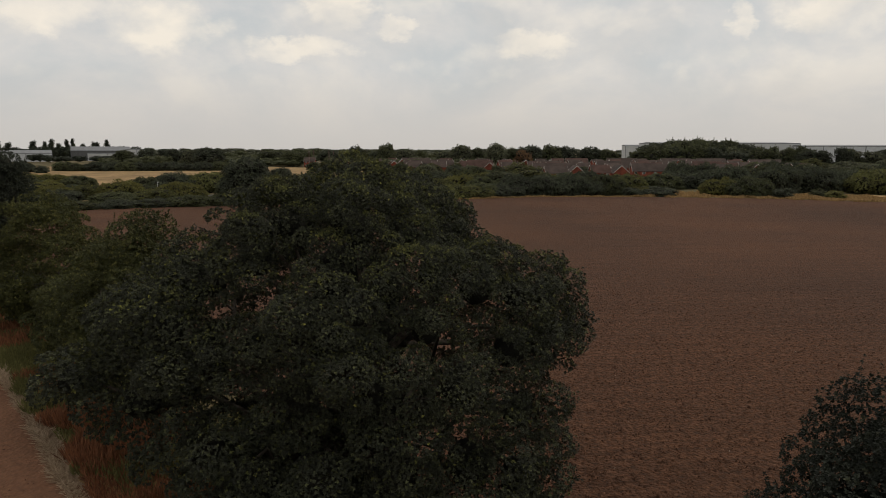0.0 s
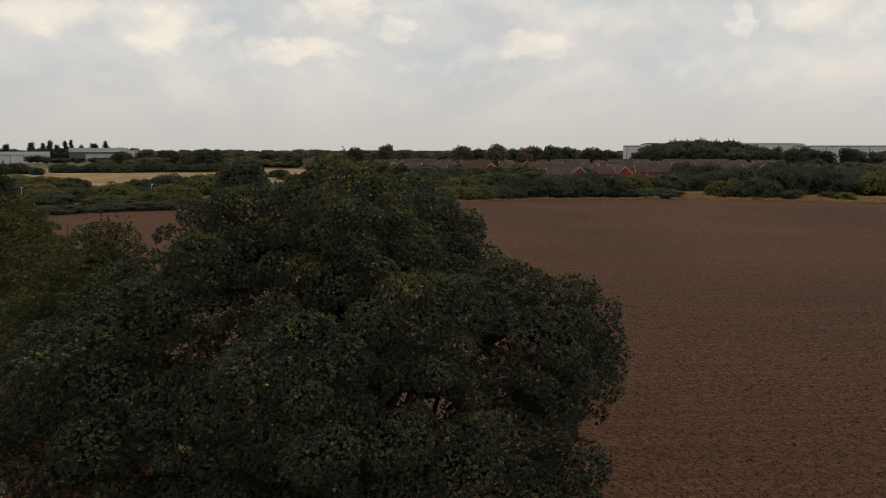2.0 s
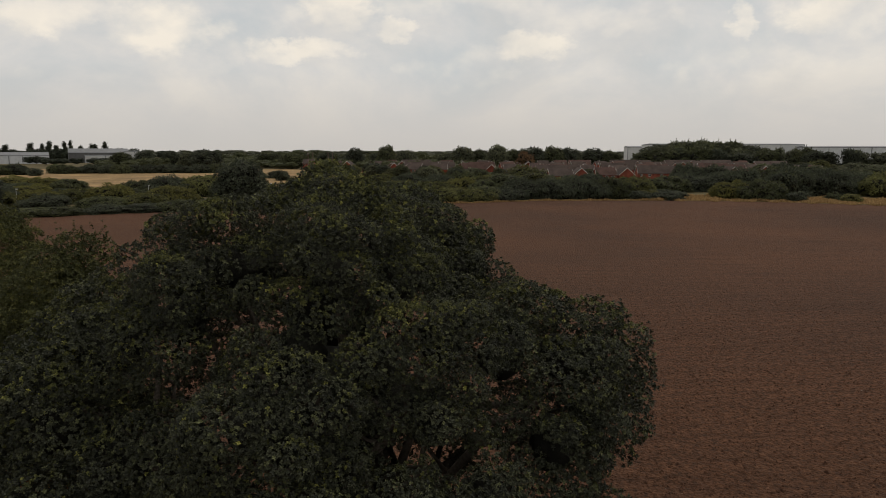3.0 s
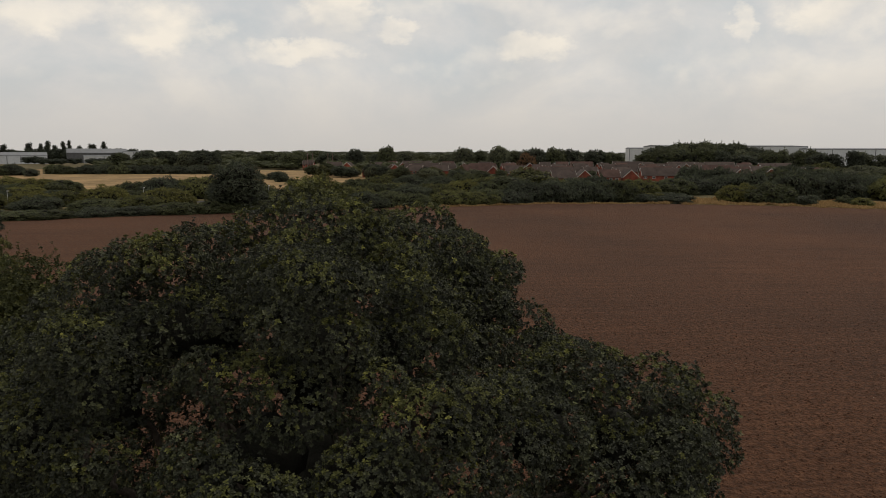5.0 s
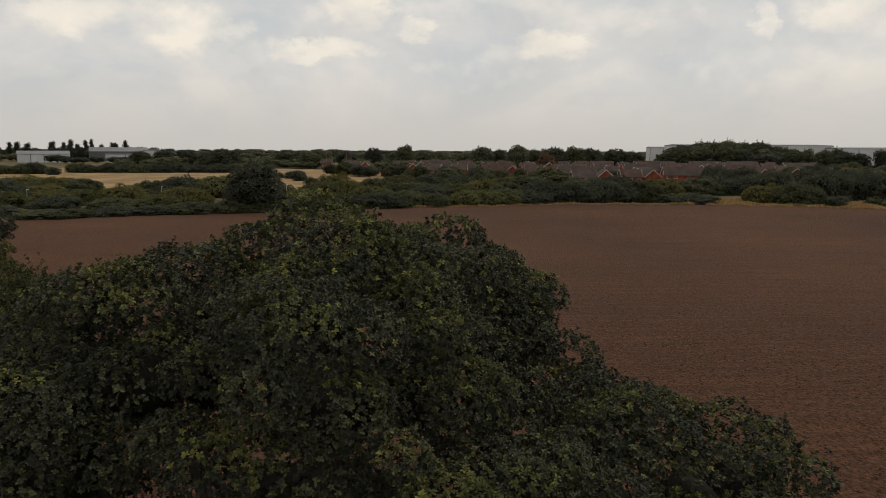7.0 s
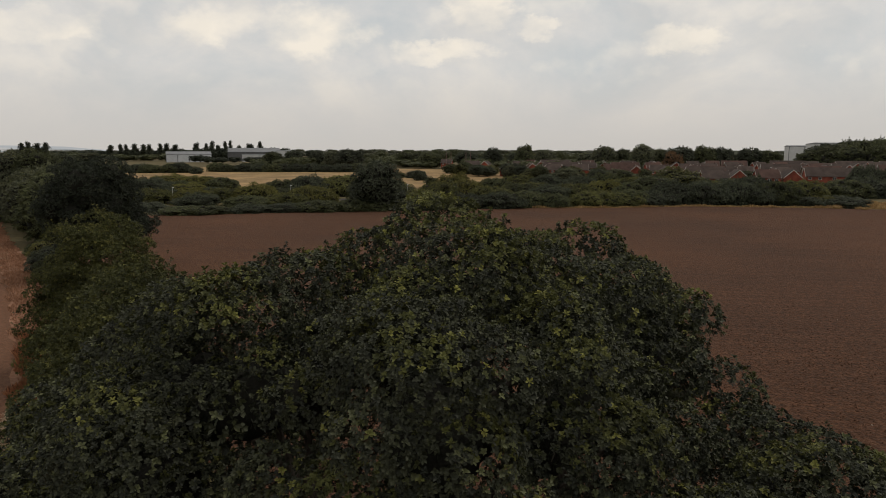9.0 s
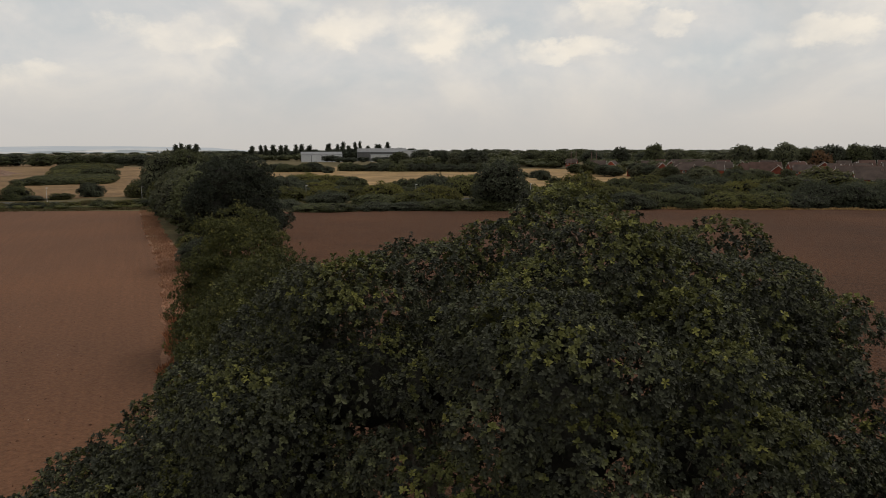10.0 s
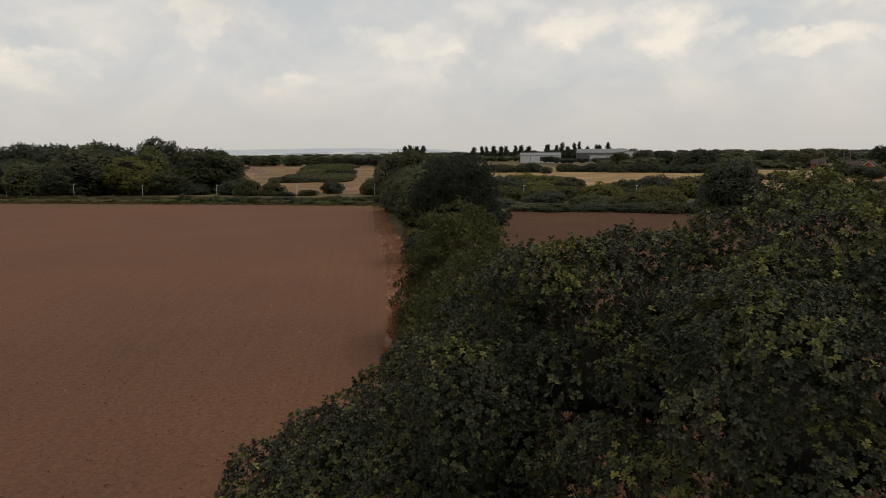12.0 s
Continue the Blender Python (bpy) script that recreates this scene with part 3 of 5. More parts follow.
def domes_of_bunches(C, M, R, rng, step, flat):
    """Shoot tips spread evenly over the domes of the outer clumps, less those that a neighbour hides."""
    P, A = [], []
    for i in range(len(C)):
        n = int(4 * math.pi * R[i] ** 2 / step(C[i]) ** 2)
        k = np.arange(n) + 0.5
        z = 1 - 2 * k / n
        a = k * 2.39996 + rng.uniform(0, 6.28)
        U = np.stack([np.sqrt(1 - z * z) * np.cos(a), np.sqrt(1 - z * z) * np.sin(a), z], 1) + rng.normal(size=(n, 3)) * 0.10
        U = unit(U)
        U = U[(U @ M[i] > -0.12) & (U[:, 2] > -0.6)]
        U = U[rng.random(len(U)) < 0.90]
        bump = 1 + 0.13 * np.sin(3.3 * U[:, 0] + 9.0 * i) * np.sin(3.9 * U[:, 1] + 5.0 * i) + rng.normal(size=len(U)) * 0.07
        Q = C[i] + U * (R[i] * bump)[:, None] * np.array([1, 1, flat])
        near = np.flatnonzero(np.linalg.norm(C - C[i], axis=1) < R[i] + R)
        near = near[near != i]
        if len(near) and len(Q):
            ok = (np.linalg.norm((Q[:, None] - C[near]) / np.array([1, 1, flat]), axis=-1) > 0.88 * R[near]).all(1)
            Q, U = Q[ok], U[ok]
        P.append(Q)
        A.append(unit(U + 0.35 * M[i] + np.array([0, 0, 0.45]) + rng.normal(size=U.shape) * 0.28))
    return np.concatenate(P), np.concatenate(A)


def leafy_tree(name, label, lobes, foot, leaf, young, seed, trunk=0.3, fork=2.0, bodies=0, gap=0.84, radius=(0.38, 1.12), step=0.104, L=0.068, W=0.042, leaves=10, finest=None, reach=9.0, shoots=300, lead=(0.10, 0.62), fresh_lit_share=0.2, flat=0.72, inner=26, core=0.54, sunk=1.1, category="tree", stems=False):
    """A tree met from near by: trunk, boughs into every lobe of the crown, pads of leaf bunches over the lobes, leading
    shoots, shaded leaves and a shade-dark solid core within.
    """
    rng = np.random.default_rng(seed)
    foot = np.array(foot, float)
    lobes = np.array(lobes, float)
    lobes[:, :2] -= foot
    far = (lambda q: np.clip(np.linalg.norm(q - (np.array(finest) - np.array([*foot, 0])), axis=-1) / reach, 0.9, 1.9)) if finest else (lambda q: np.ones(np.shape(q)[:-1]))
    ob = thing(name, label, category, at=(*foot, 0))
    V, F = tube(wander((0, 0, -0.2), (0.1, 0.1, fork), rng, 6, 0.03), trunk * np.array([1.85, 1.3, 1.1, 1.04, 1.0, 0.96]), 12)
    part_of("trunk", mesh_of("trunk", V, F, BARK, smooth=True), ob)
    for x, y, z, a, b, c in lobes[bodies:]:
        V, F = tube(wander((0.1, 0.1, fork - 0.2), (x, y, z + 0.3 * c), rng, 8, 0.07), np.linspace(trunk * 0.5, trunk * 0.06, 8), 6)
        part_of("limb", mesh_of("limb", V, F, BARK, smooth=True), ob)
    S, N = crown_skin(lobes, rng, 9000, 0.45)
    C, M = thinned(S, N, gap, rng)
    R = radius[0] + (radius[1] - radius[0]) * rng.random(len(C)) ** 1.3
    C = C + M * (gap * (0.28 - sunk * rng.random(len(C)) ** 1.7) - R * 0.45)[:, None]
    M = unit(M + np.array([0, 0, 0.75]) + 0.25 * rng.normal(size=M.shape))
    P, A = domes_of_bunches(C, M, R, rng, lambda q: step * float(far(q)), flat)
    # leading shoots that stand out of the crown, each with its own bunches
    i = rng.choice(np.flatnonzero(A[:, 2] > 0.3), shoots)
    D = unit(A[i] * 0.7 + np.array([0, 0, 0.8]) + 0.35 * rng.normal(size=(shoots, 3)))
    length = lead[0] + lead[1] * rng.random((shoots, 1)) ** 2
    tips = np.concatenate([P[i] + D * length * f for f in (0.25, 0.5, 0.75, 1.0)])
    way = np.concatenate([unit(D + 0.5 * rng.normal(size=D.shape)) for _ in range(3)] + [D])
    if stems:
        side = unit(np.cross(D, rng.normal(size=D.shape))) * (L * 0.07)
        V = np.stack([P[i] - side - D * 0.15, P[i] + side - D * 0.15, P[i] + D * length + side * 0.4, P[i] + D * length - side * 0.4], 1)
        tagged(part_of("fine_twig", mesh_of("fine_twig", V, np.arange(4 * shoots).reshape(-1, 4), BARK), ob), "thin brown leading shoots", "", "", "stuff")
    small = np.concatenate([np.full(len(P), 1.0), np.full(len(tips), 0.72)])
    P, A = np.concatenate([P, tips]), np.concatenate([A, way])
    grade = small * far(P) ** 0.8
    # young leaves gather on high, upward-facing bunches, which also paints clump tops as lit
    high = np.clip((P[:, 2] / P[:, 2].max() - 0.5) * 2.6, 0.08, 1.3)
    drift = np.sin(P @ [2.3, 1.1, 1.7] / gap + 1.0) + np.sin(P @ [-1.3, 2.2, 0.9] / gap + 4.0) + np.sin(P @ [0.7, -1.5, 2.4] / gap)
    fresh_lit = rng.random(len(P)) < 0.01 + fresh_lit_share * np.clip(A[:, 2], 0, 1) ** 4 * np.where(small < 1, 2.2, 1.0) * high * np.clip(0.55 + 0.75 * drift, 0.05, 2.4)
    V, F = leaf_bunches(P[~fresh_lit], A[~fresh_lit], rng, leaves, L, W, grade[~fresh_lit])
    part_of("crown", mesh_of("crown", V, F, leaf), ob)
    V, F = leaf_bunches(P[fresh_lit], A[fresh_lit], rng, leaves, L * 1.06, W * 1.06, grade[fresh_lit])
    part_of("young_leaves", mesh_of("young_leaves", V, F, young), ob, "yellow-green young leaves that also paint clump tops as lit")
    # shaded leaves behind the outer pads, and within them solid lumps coloured as dark as deep shade
    B, K = thinned(*crown_skin(lobes, rng, 9000, 0.5), gap * 0.74, rng)
    B = B - K * (gap * rng.uniform(0.55, 1.8, (len(B), 1)))
    U = unit(rng.normal(size=(len(B) * inner, 3)) + 0.6 * np.repeat(K, inner, 0))
    V, F = leaf_bunches(np.repeat(B, inner, 0) + U * (gap * rng.uniform(0.18, 0.72, (len(U), 1))), U, rng, 7, L * 1.4, W * 1.4, np.ones(len(U)))
    part_of("inner_leaves", mesh_of("inner_leaves", V, F, leaf), ob, "shaded leaves inside the crown")
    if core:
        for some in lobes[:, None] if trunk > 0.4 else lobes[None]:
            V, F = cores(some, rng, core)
            tagged(part_of("twig_mass", mesh_of("twig_mass", V, F, CORE_SHADE, smooth=True), ob), "dark lumps coloured as inner crown shade", "", "", "stuff" if len(some) > 1 else "")
    return ob


def build_oak():
    foot = (-3.6, 28.0)
    body = [(-4.0, 28.8, 8.2, 7.2, 7.0, 4.2), (-4.5, 33.2, 10.0, 4.6, 3.6, 3.4)]
    dome = [
        (-3.8, 27.8, 13.15, 2.2, 2.4, 2.25), (-6.0, 26.0, 13.1, 1.85, 1.95, 1.35), (-3.2, 25.2, 13.0, 1.6, 1.7, 1.7), (-1.9, 26.4, 12.8, 1.4, 1.8, 1.6),
        (-1.6, 28.4, 12.4, 1.45, 2.25, 2.0), (-0.5, 32.0, 11.75, 1.2, 2.4, 2.55), (0.2, 36.0, 11.4, 1.4, 1.95, 2.05), (-2.05, 32.2, 13.0, 2.6, 2.2, 1.8),
        (-5.8, 28.0, 12.7, 1.6, 2.4, 2.05), (-7.6, 27.2, 12.5, 1.55, 2.2, 1.8), (-6.9, 25.0, 11.9, 1.5, 1.5, 1.5), (0.1, 31.6, 11.9, 1.2, 1.8, 1.7),
    ]
    left = [
        (-10.7, 28.6, 10.2, 1.8, 2.5, 1.9), (-9.2, 26.3, 10.8, 1.7, 1.7, 1.4), (-12.0, 26.7, 8.9, 1.4, 1.9, 1.7), (-10.3, 24.8, 9.2, 1.8, 2.0, 2.0),
        (-14.3, 25.3, 7.1, 1.2, 1.4, 1.2), (-13.6, 26.9, 9.45, 0.6, 0.6, 0.5), (-13.0, 27.4, 9.8, 0.8, 0.9, 0.7), (-8.4, 24.0, 8.4, 1.9, 2.0, 1.9), (-11.6, 25.2, 6.4, 2.0, 2.0, 1.6),
    ]
    front = [
        (-6.4, 23.6, 9.0, 1.9, 1.9, 1.8), (-4.6, 22.9, 9.9, 1.8, 1.8, 1.8), (-3.0, 22.4, 9.3, 1.7, 2.0, 1.8), (-2.0, 24.3, 10.9, 1.5, 1.9, 1.7),
        (-4.0, 24.6, 11.2, 1.9, 1.8, 1.6), (-0.6, 24.4, 9.6, 1.6, 2.0, 1.9), (-0.4, 26.0, 11.2, 1.5, 1.7, 1.8), (-2.2, 23.0, 7.4, 2.0, 2.0, 2.0),
        (-5.2, 23.4, 7.2, 2.2, 2.0, 2.0), (0.7, 24.2, 7.3, 1.9, 2.0, 1.9),
    ]
    right = [
        (1.3, 26.6, 10.5, 1.6, 1.9, 1.7), (2.9, 27.2, 10.3, 1.5, 1.8, 1.6), (4.2, 28.4, 9.9, 1.2, 1.8, 1.6), (2.6, 25.6, 8.4, 1.7, 1.9, 1.9),
        (4.1, 28.6, 7.8, 1.4, 1.9, 1.6), (1.8, 30.2, 10.2, 1.5, 2.2, 1.8), (5.7, 31.0, 8.0, 0.9, 1.2, 0.6), (6.8, 32.0, 7.7, 0.5, 0.6, 0.4),
    ]
    skirt = [
        (-8.9, 23.9, 5.2, 2.0, 2.1, 1.8), (-6.8, 22.6, 4.4, 2.6, 2.2, 2.2), (3.0, 26.3, 5.6, 1.7, 2.0, 1.8), (3.0, 25.8, 3.0, 1.8, 2.2, 2.0),
        (1.0, 24.2, 4.4, 2.2, 2.2, 2.2), (-1.8, 22.8, 4.6, 2.4, 2.2, 2.2), (-4.4, 22.6, 4.6, 2.4, 2.0, 2.2), (-0.5, 24.0, 2.2, 3.0, 2.4, 2.0),
    ]
    leafy_tree("oak_tree", "large spreading oak in full dark green leaf", body + dome + left + front + right + skirt, foot, OAK_LEAF, OAK_YOUNG_LIT, 11, trunk=0.52, fork=3.4, bodies=2, finest=(-2.5, 17.5, 16.0), reach=9.0, step=0.090, L=0.060, W=0.036, leaves=9, inner=24, core=0.40, sunk=1.35, lead=(0.06, 0.26), shoots=1100, fresh_lit_share=0.85, stems=True)


build_oak()


# the rest of the hedge line, from near to far
leafy_tree("hawthorn_tree", "dense dark hawthorn in the hedge line", [(10.6, 12.9, 8.45, 3.0, 3.0, 2.7), (13.0, 11.2, 8.45, 3.2, 3.2, 2.9), (8.65, 13.0, 6.9, 1.9, 2.0, 2.3), (11.6, 12.6, 4.4, 3.2, 3.0, 3.2), (14.4, 9.0, 5.8, 2.8, 2.8, 3.2)], (11.2, 12.4), THORN_LEAF, THORN_LEAF, 21, trunk=0.2, step=0.15, L=0.085, W=0.05, leaves=8, gap=0.9, radius=(0.4, 1.0), shoots=380, lead=(0.15, 0.75), inner=24, stems=True)
leafy_tree("field_maple", "clump of slender young trees in dull green leaf", [(-17.0, 38.5, 10.0, 1.7, 1.7, 2.4), (-19.5, 40.0, 8.4, 2.1, 2.1, 2.4), (-15.6, 37.0, 7.8, 2.2, 2.2, 2.5), (-18.5, 38.0, 4.4, 3.0, 3.0, 2.8), (-22.0, 42.0, 5.4, 2.3, 2.3, 2.6), (-14.0, 34.0, 5.0, 2.5, 2.5, 2.6), (-25.0, 45.0, 4.6, 2.4, 2.4, 2.6)], (-18.0, 38.5), SAPLING_LEAF, MAPLE_LEAF, 22, trunk=0.2, step=0.22, L=0.12, W=0.07, leaves=8, gap=1.0, radius=(0.4, 1.1), shoots=420, lead=(0.25, 1.1), inner=14, fresh_lit_share=0.15, core=0)
leafy_tree("field_maple", "rounded field maple with yellowish-green leaves", [(-35.6, 60.7, 9.3, 3.2, 3.2, 2.7), (-33.2, 59.2, 7.2, 2.9, 2.9, 2.6), (-38.3, 61.7, 6.6, 3.1, 2.9, 2.5), (-36.3, 59.7, 3.4, 3.8, 3.8, 2.6), (-31.6, 57.7, 5.2, 3.0, 3.0, 2.8), (-28.8, 53.2, 3.8, 2.7, 2.9, 2.7), (-25.8, 49.2, 3.8, 2.7, 2.9, 2.8), (-24.9, 52.0, 7.4, 1.9, 1.9, 1.5), (-39.8, 60.4, 4.7, 1.9, 1.8, 0.9), (-38.6, 58.2, 2.6, 1.6, 1.5, 0.9), (-41.0, 60.2, 5.3, 1.0, 1.0, 0.4)], (-35.3, 59.7), MAPLE_LEAF, OLIVE_LEAF, 23, trunk=0.26, step=0.23, L=0.13, W=0.075, leaves=8, gap=1.05, radius=(0.45, 1.2), flat=0.6, shoots=420, lead=(0.25, 1.0), inner=14, fresh_lit_share=0.4, core=0)
DARK_LOBES = np.concatenate([heap_of_lobes(np.random.default_rng(3), (-64.1, 95.4, 9.8), (6.0, 6.0, 5.4), 22), [(-59.6, 98.4, 7.0, 2.2, 2.2, 1.8), (-58.4, 97.4, 6.2, 1.7, 1.7, 1.2), (-67.5, 97.0, 5.2, 3.4, 3.4, 3.0), (-62.5, 93.5, 5.4, 3.2, 3.2, 2.6)]])
leafy_tree("oak_tree", "broad almost black-green oak with a low skirt", DARK_LOBES, (-64.1, 95.4), DARK_LEAF, DARK_LEAF, 24, trunk=0.45, step=0.34, L=0.20, W=0.12, leaves=7, gap=1.25, radius=(0.6, 1.35), shoots=160, lead=(0.2, 0.8), inner=12, core=0.7)

# a small stock of bushes and trees for the middle distance and beyond, each built once


def stock(kind, leaf, young, seed, label, category, h, w, gap, leaf_size, lobes_n=14, clear=0.0, flat=0.75, share=0.12, size=(0.30, 0.46)):
    rng = np.random.default_rng(seed)
    foot = (0.0, -600.0 - 14 * seed)
    low = 0.34 if h < 8 else 0.44
    lobes = heap_of_lobes(rng, (0, foot[1], clear + (h - clear) * low), (w * 0.5, w * 0.5, (h - clear) * (1 - low) * 1.02), lobes_n, size)
    return leafy_tree(kind, label, lobes, foot, leaf, young, seed, trunk=0.035 * h ** 0.9, fork=max(0.8, 0.22 * h), bodies=lobes_n - (1 if h < 8 else 2), gap=gap, radius=(gap * 0.5, gap * 1.25), step=leaf_size * 1.55, L=leaf_size, W=leaf_size * 0.62, leaves=6, shoots=int(9 * h), lead=(0.3 * gap, 0.5 * gap), fresh_lit_share=share, flat=flat, inner=2, core=0.78, category=category)


BUSHES = [stock("scrub_bush", leaf, young, 30 + i, label, "bush", 5.0, 7.0, 0.95, 0.27, 11) for i, (leaf, young, label) in enumerate((
    (SCRUB_LEAF, YELLOW_LEAF, "rounded olive-green scrub bush"), (HAZED_HEDGE_LEAF, SCRUB_LEAF, "dense dull green scrub bush"), (OLIVE_LEAF, YELLOW_LEAF, "low spreading yellowish-olive bush"), (HAZED_BRAMBLE_LEAF, HAZED_HEDGE_LEAF, "dark bramble and thorn bush")))]
CLUMPS = [stock("scrub_thicket", leaf, young, 80 + i, label, "bush", 5.0, 13.0, 1.05, 0.35, 34, size=(0.26, 0.42)) for i, (leaf, young, label) in enumerate((
    (SCRUB_LEAF, YELLOW_LEAF, "thicket of rounded olive-green bushes"), (HAZED_HEDGE_LEAF, SCRUB_LEAF, "thicket of dull green thorn bushes"), (HAZED_BRAMBLE_LEAF, HAZED_HEDGE_LEAF, "dark thicket of brambles and thorn"), (OLIVE_LEAF, YELLOW_LEAF, "yellowish-olive thicket of young willows")))]
TREES = [stock("broadleaf_tree", leaf, young, 40 + i, label, "tree", 14.0, 11.0, 1.5, 0.50, 18, clear) for i, (leaf, young, label, clear) in enumerate((
    (HAZED_WOOD_LEAF, SCRUB_LEAF, "full-crowned dull green broadleaf tree", 1.0), (HAZED_HEDGE_LEAF, HAZED_WOOD_LEAF, "dark green broadleaf tree", 0.5), (HAZED_BRAMBLE_LEAF, HAZED_HEDGE_LEAF, "almost black-green broadleaf tree", 1.0), (SCRUB_LEAF, OLIVE_LEAF, "lighter olive-green broadleaf tree", 0.5)))]
FAR = [stock("broadleaf_tree", leaf, young, 60 + i, label, "tree", 14.0, 11.0, 1.9, 0.66, 14, 0.2) for i, (leaf, young, label) in enumerate((
    (HAZED_WOOD_LEAF, SCRUB_LEAF, "distant dull green broadleaf tree"), (HAZED_HEDGE_LEAF, HAZED_WOOD_LEAF, "distant dark green broadleaf tree"), (HAZED_BRAMBLE_LEAF, HAZED_HEDGE_LEAF, "distant blackish-green broadleaf tree")))]
GOLD = stock("broadleaf_tree", YELLOW_LEAF, YELLOW_LEAF, 50, "yellow-green tree among dark woods", "tree", 14.0, 11.0, 1.5, 0.34, 18, 1.0)
RUSSET = stock("broadleaf_tree", RUSSET_LEAF, RUSSET_LEAF, 51, "rust-brown tree behind the houses", "tree", 14.0, 11.0, 1.9, 0.50, 14, 1.0)
def build_poplar(seed):
    rng = np.random.default_rng(seed)
    foot = (0.0, -2200.0 - 20 * seed)
    lobes = [(rng.normal() * 0.5, foot[1] + rng.normal() * 0.5, 26 * f, 6.5 * r, 6.5 * r, 3.0) for f, r in ((0.10, 0.36), (0.20, 0.46), (0.31, 0.44), (0.42, 0.46), (0.53, 0.40), (0.64, 0.38), (0.75, 0.30), (0.85, 0.22), (0.92, 0.13))]
    return leafy_tree("poplar_tree", "tall narrow dark poplar", lobes, foot, HAZED_BRAMBLE_LEAF, HAZED_HEDGE_LEAF, seed, trunk=0.35, fork=3.0, bodies=8, gap=1.7, radius=(0.8, 1.9), step=1.0, L=0.7, W=0.42, leaves=6, shoots=40, lead=(0.5, 1.2), flat=1.1, inner=4, core=0.8)


POPLARS = [build_poplar(55 + i) for i in range(3)]


def plant(source, x, y, h, w, rng, native, group=""):
    """A copy of a stock plant at x, y, h metres high and w wide; native: its own height and width."""
    s, k = w / native[1], h / native[0]
    ob = copy_thing(source, pose(x, y, 0, 0, 0, rng.uniform(0, 360)))
    ob.scale = (s, s * rng.uniform(0.85, 1.15), k)
    return tagged(ob, "", "", group)


def tiny_crown(rng):
    """The outline of a far tree, 1 m high and wide, in coarse sprays."""
    lobes = [(0, 0, 0.48, 0.42, 0.42, 0.40)] + [(0.27 * math.cos(k), 0.27 * math.sin(k), rng.uniform(0.4, 0.76), 0.2, 0.2, 0.18) for k in rng.uniform(0, 6.28, 5)]
    P, N = crown_shell(lobes, 420, rng, 0.1, 0.1, 0.1)
    V, F = rosettes(P, N, rng, 1, 0.11, 0.07, 0.01, 0.5)
    big, bigF = balls(np.array(lobes)[:, :3], np.array(lobes)[:, 3:] * 0.85, rng, 0.06)
    return np.concatenate([V, big]), F, bigF + len(V)


def far_wood(name, label, sites, leaf, seed):
    """A far wood that nobody could count, as one sheet of crowns. sites: x, y, height, width."""
    rng = np.random.default_rng(seed)
    kinds = [tiny_crown(rng) for _ in range(4)]
    Vs, Fs, Gs, n = [], [], [], 0
    for x, y, h, w in sites:
        V, F, G = kinds[rng.integers(4)]
        a = rng.uniform(0, 6.28)
        c, s = math.cos(a), math.sin(a)
        Vs.append(np.column_stack([(V[:, 0] * c - V[:, 1] * s) * w + x, (V[:, 0] * s + V[:, 1] * c) * w + y, V[:, 2] * h]))
        Fs.append(F + n)
        Gs.append(G + n)
        n += len(V)
    ob = new(name, mesh_of(name, np.concatenate(Vs), [np.concatenate(Fs), np.concatenate(Gs)], leaf))
    return tagged(ob, label, "woodland", "", "stuff")


def row_sites(rng, line, step, depth, h, w):
    out = []
    for a, b in zip(line, line[1:]):
        a, b = np.array(a, float), np.array(b, float)
        n = max(1, int(np.linalg.norm(b - a) / step))
        side = np.array([-(b - a)[1], (b - a)[0]]) / np.linalg.norm(b - a)
        for i in range(n):
            q = a + (b - a) * (i + rng.uniform(-0.3, 0.3)) / n + side * rng.uniform(0, depth)
            out.append((*q, rng.uniform(*h), rng.uniform(*w)))
    return out


def thicket(rng, outline, n, kinds, native, h, w, group, gap=0.6):
    """Plants scattered within a polygon, not too close."""
    P = np.array(outline, float)
    lo, hi = P.min(0), P.max(0)
    put, tries = [], 0
    while len(put) < n and tries < n * 60:
        tries += 1
        q = lo + (hi - lo) * rng.random(2)
        inside = False
        for a, b in zip(P, np.roll(P, -1, 0)):
            if (a[1] > q[1]) != (b[1] > q[1]) and q[0] < (b[0] - a[0]) * (q[1] - a[1]) / (b[1] - a[1]) + a[0]:
                inside = not inside
        ww = rng.uniform(*w)
        if inside and all(np.hypot(*(q - p)) > gap * 0.5 * (ww + v) for p, v in put):
            put.append((q, ww))
            plant(kinds[rng.integers(len(kinds))], *q, rng.uniform(*h), ww, rng, native, group)


def belt(rng, line, step, depth, kinds, native, h, w, group):
    """Plants along a polyline."""
    for a, b in zip(line, line[1:]):
        a, b = np.array(a, float), np.array(b, float)
        n = max(1, int(np.linalg.norm(b - a) / step))
        side = np.array([-(b - a)[1], (b - a)[0]]) / np.linalg.norm(b - a)
        for i in range(n):
            q = a + (b - a) * (i + rng.uniform(-0.3, 0.3)) / n + side * rng.uniform(0, depth)
            plant(kinds[rng.integers(len(kinds))], *q, rng.uniform(*h), rng.uniform(*w), rng, native, group)


BUSH, CLUMP, TREE, POPLAR = (5.0, 7.0), (5.0, 13.0), (14.0, 11.0), (26.0, 6.5)
rng = np.random.default_rng(77)
def placed(kinds, native, group, *rows):
    """Plants set one by one: kind, x, y, height, width."""
    for k, x, y, h, w in rows:
        plant(kinds[k], x, y, h, w, rng, native, group)


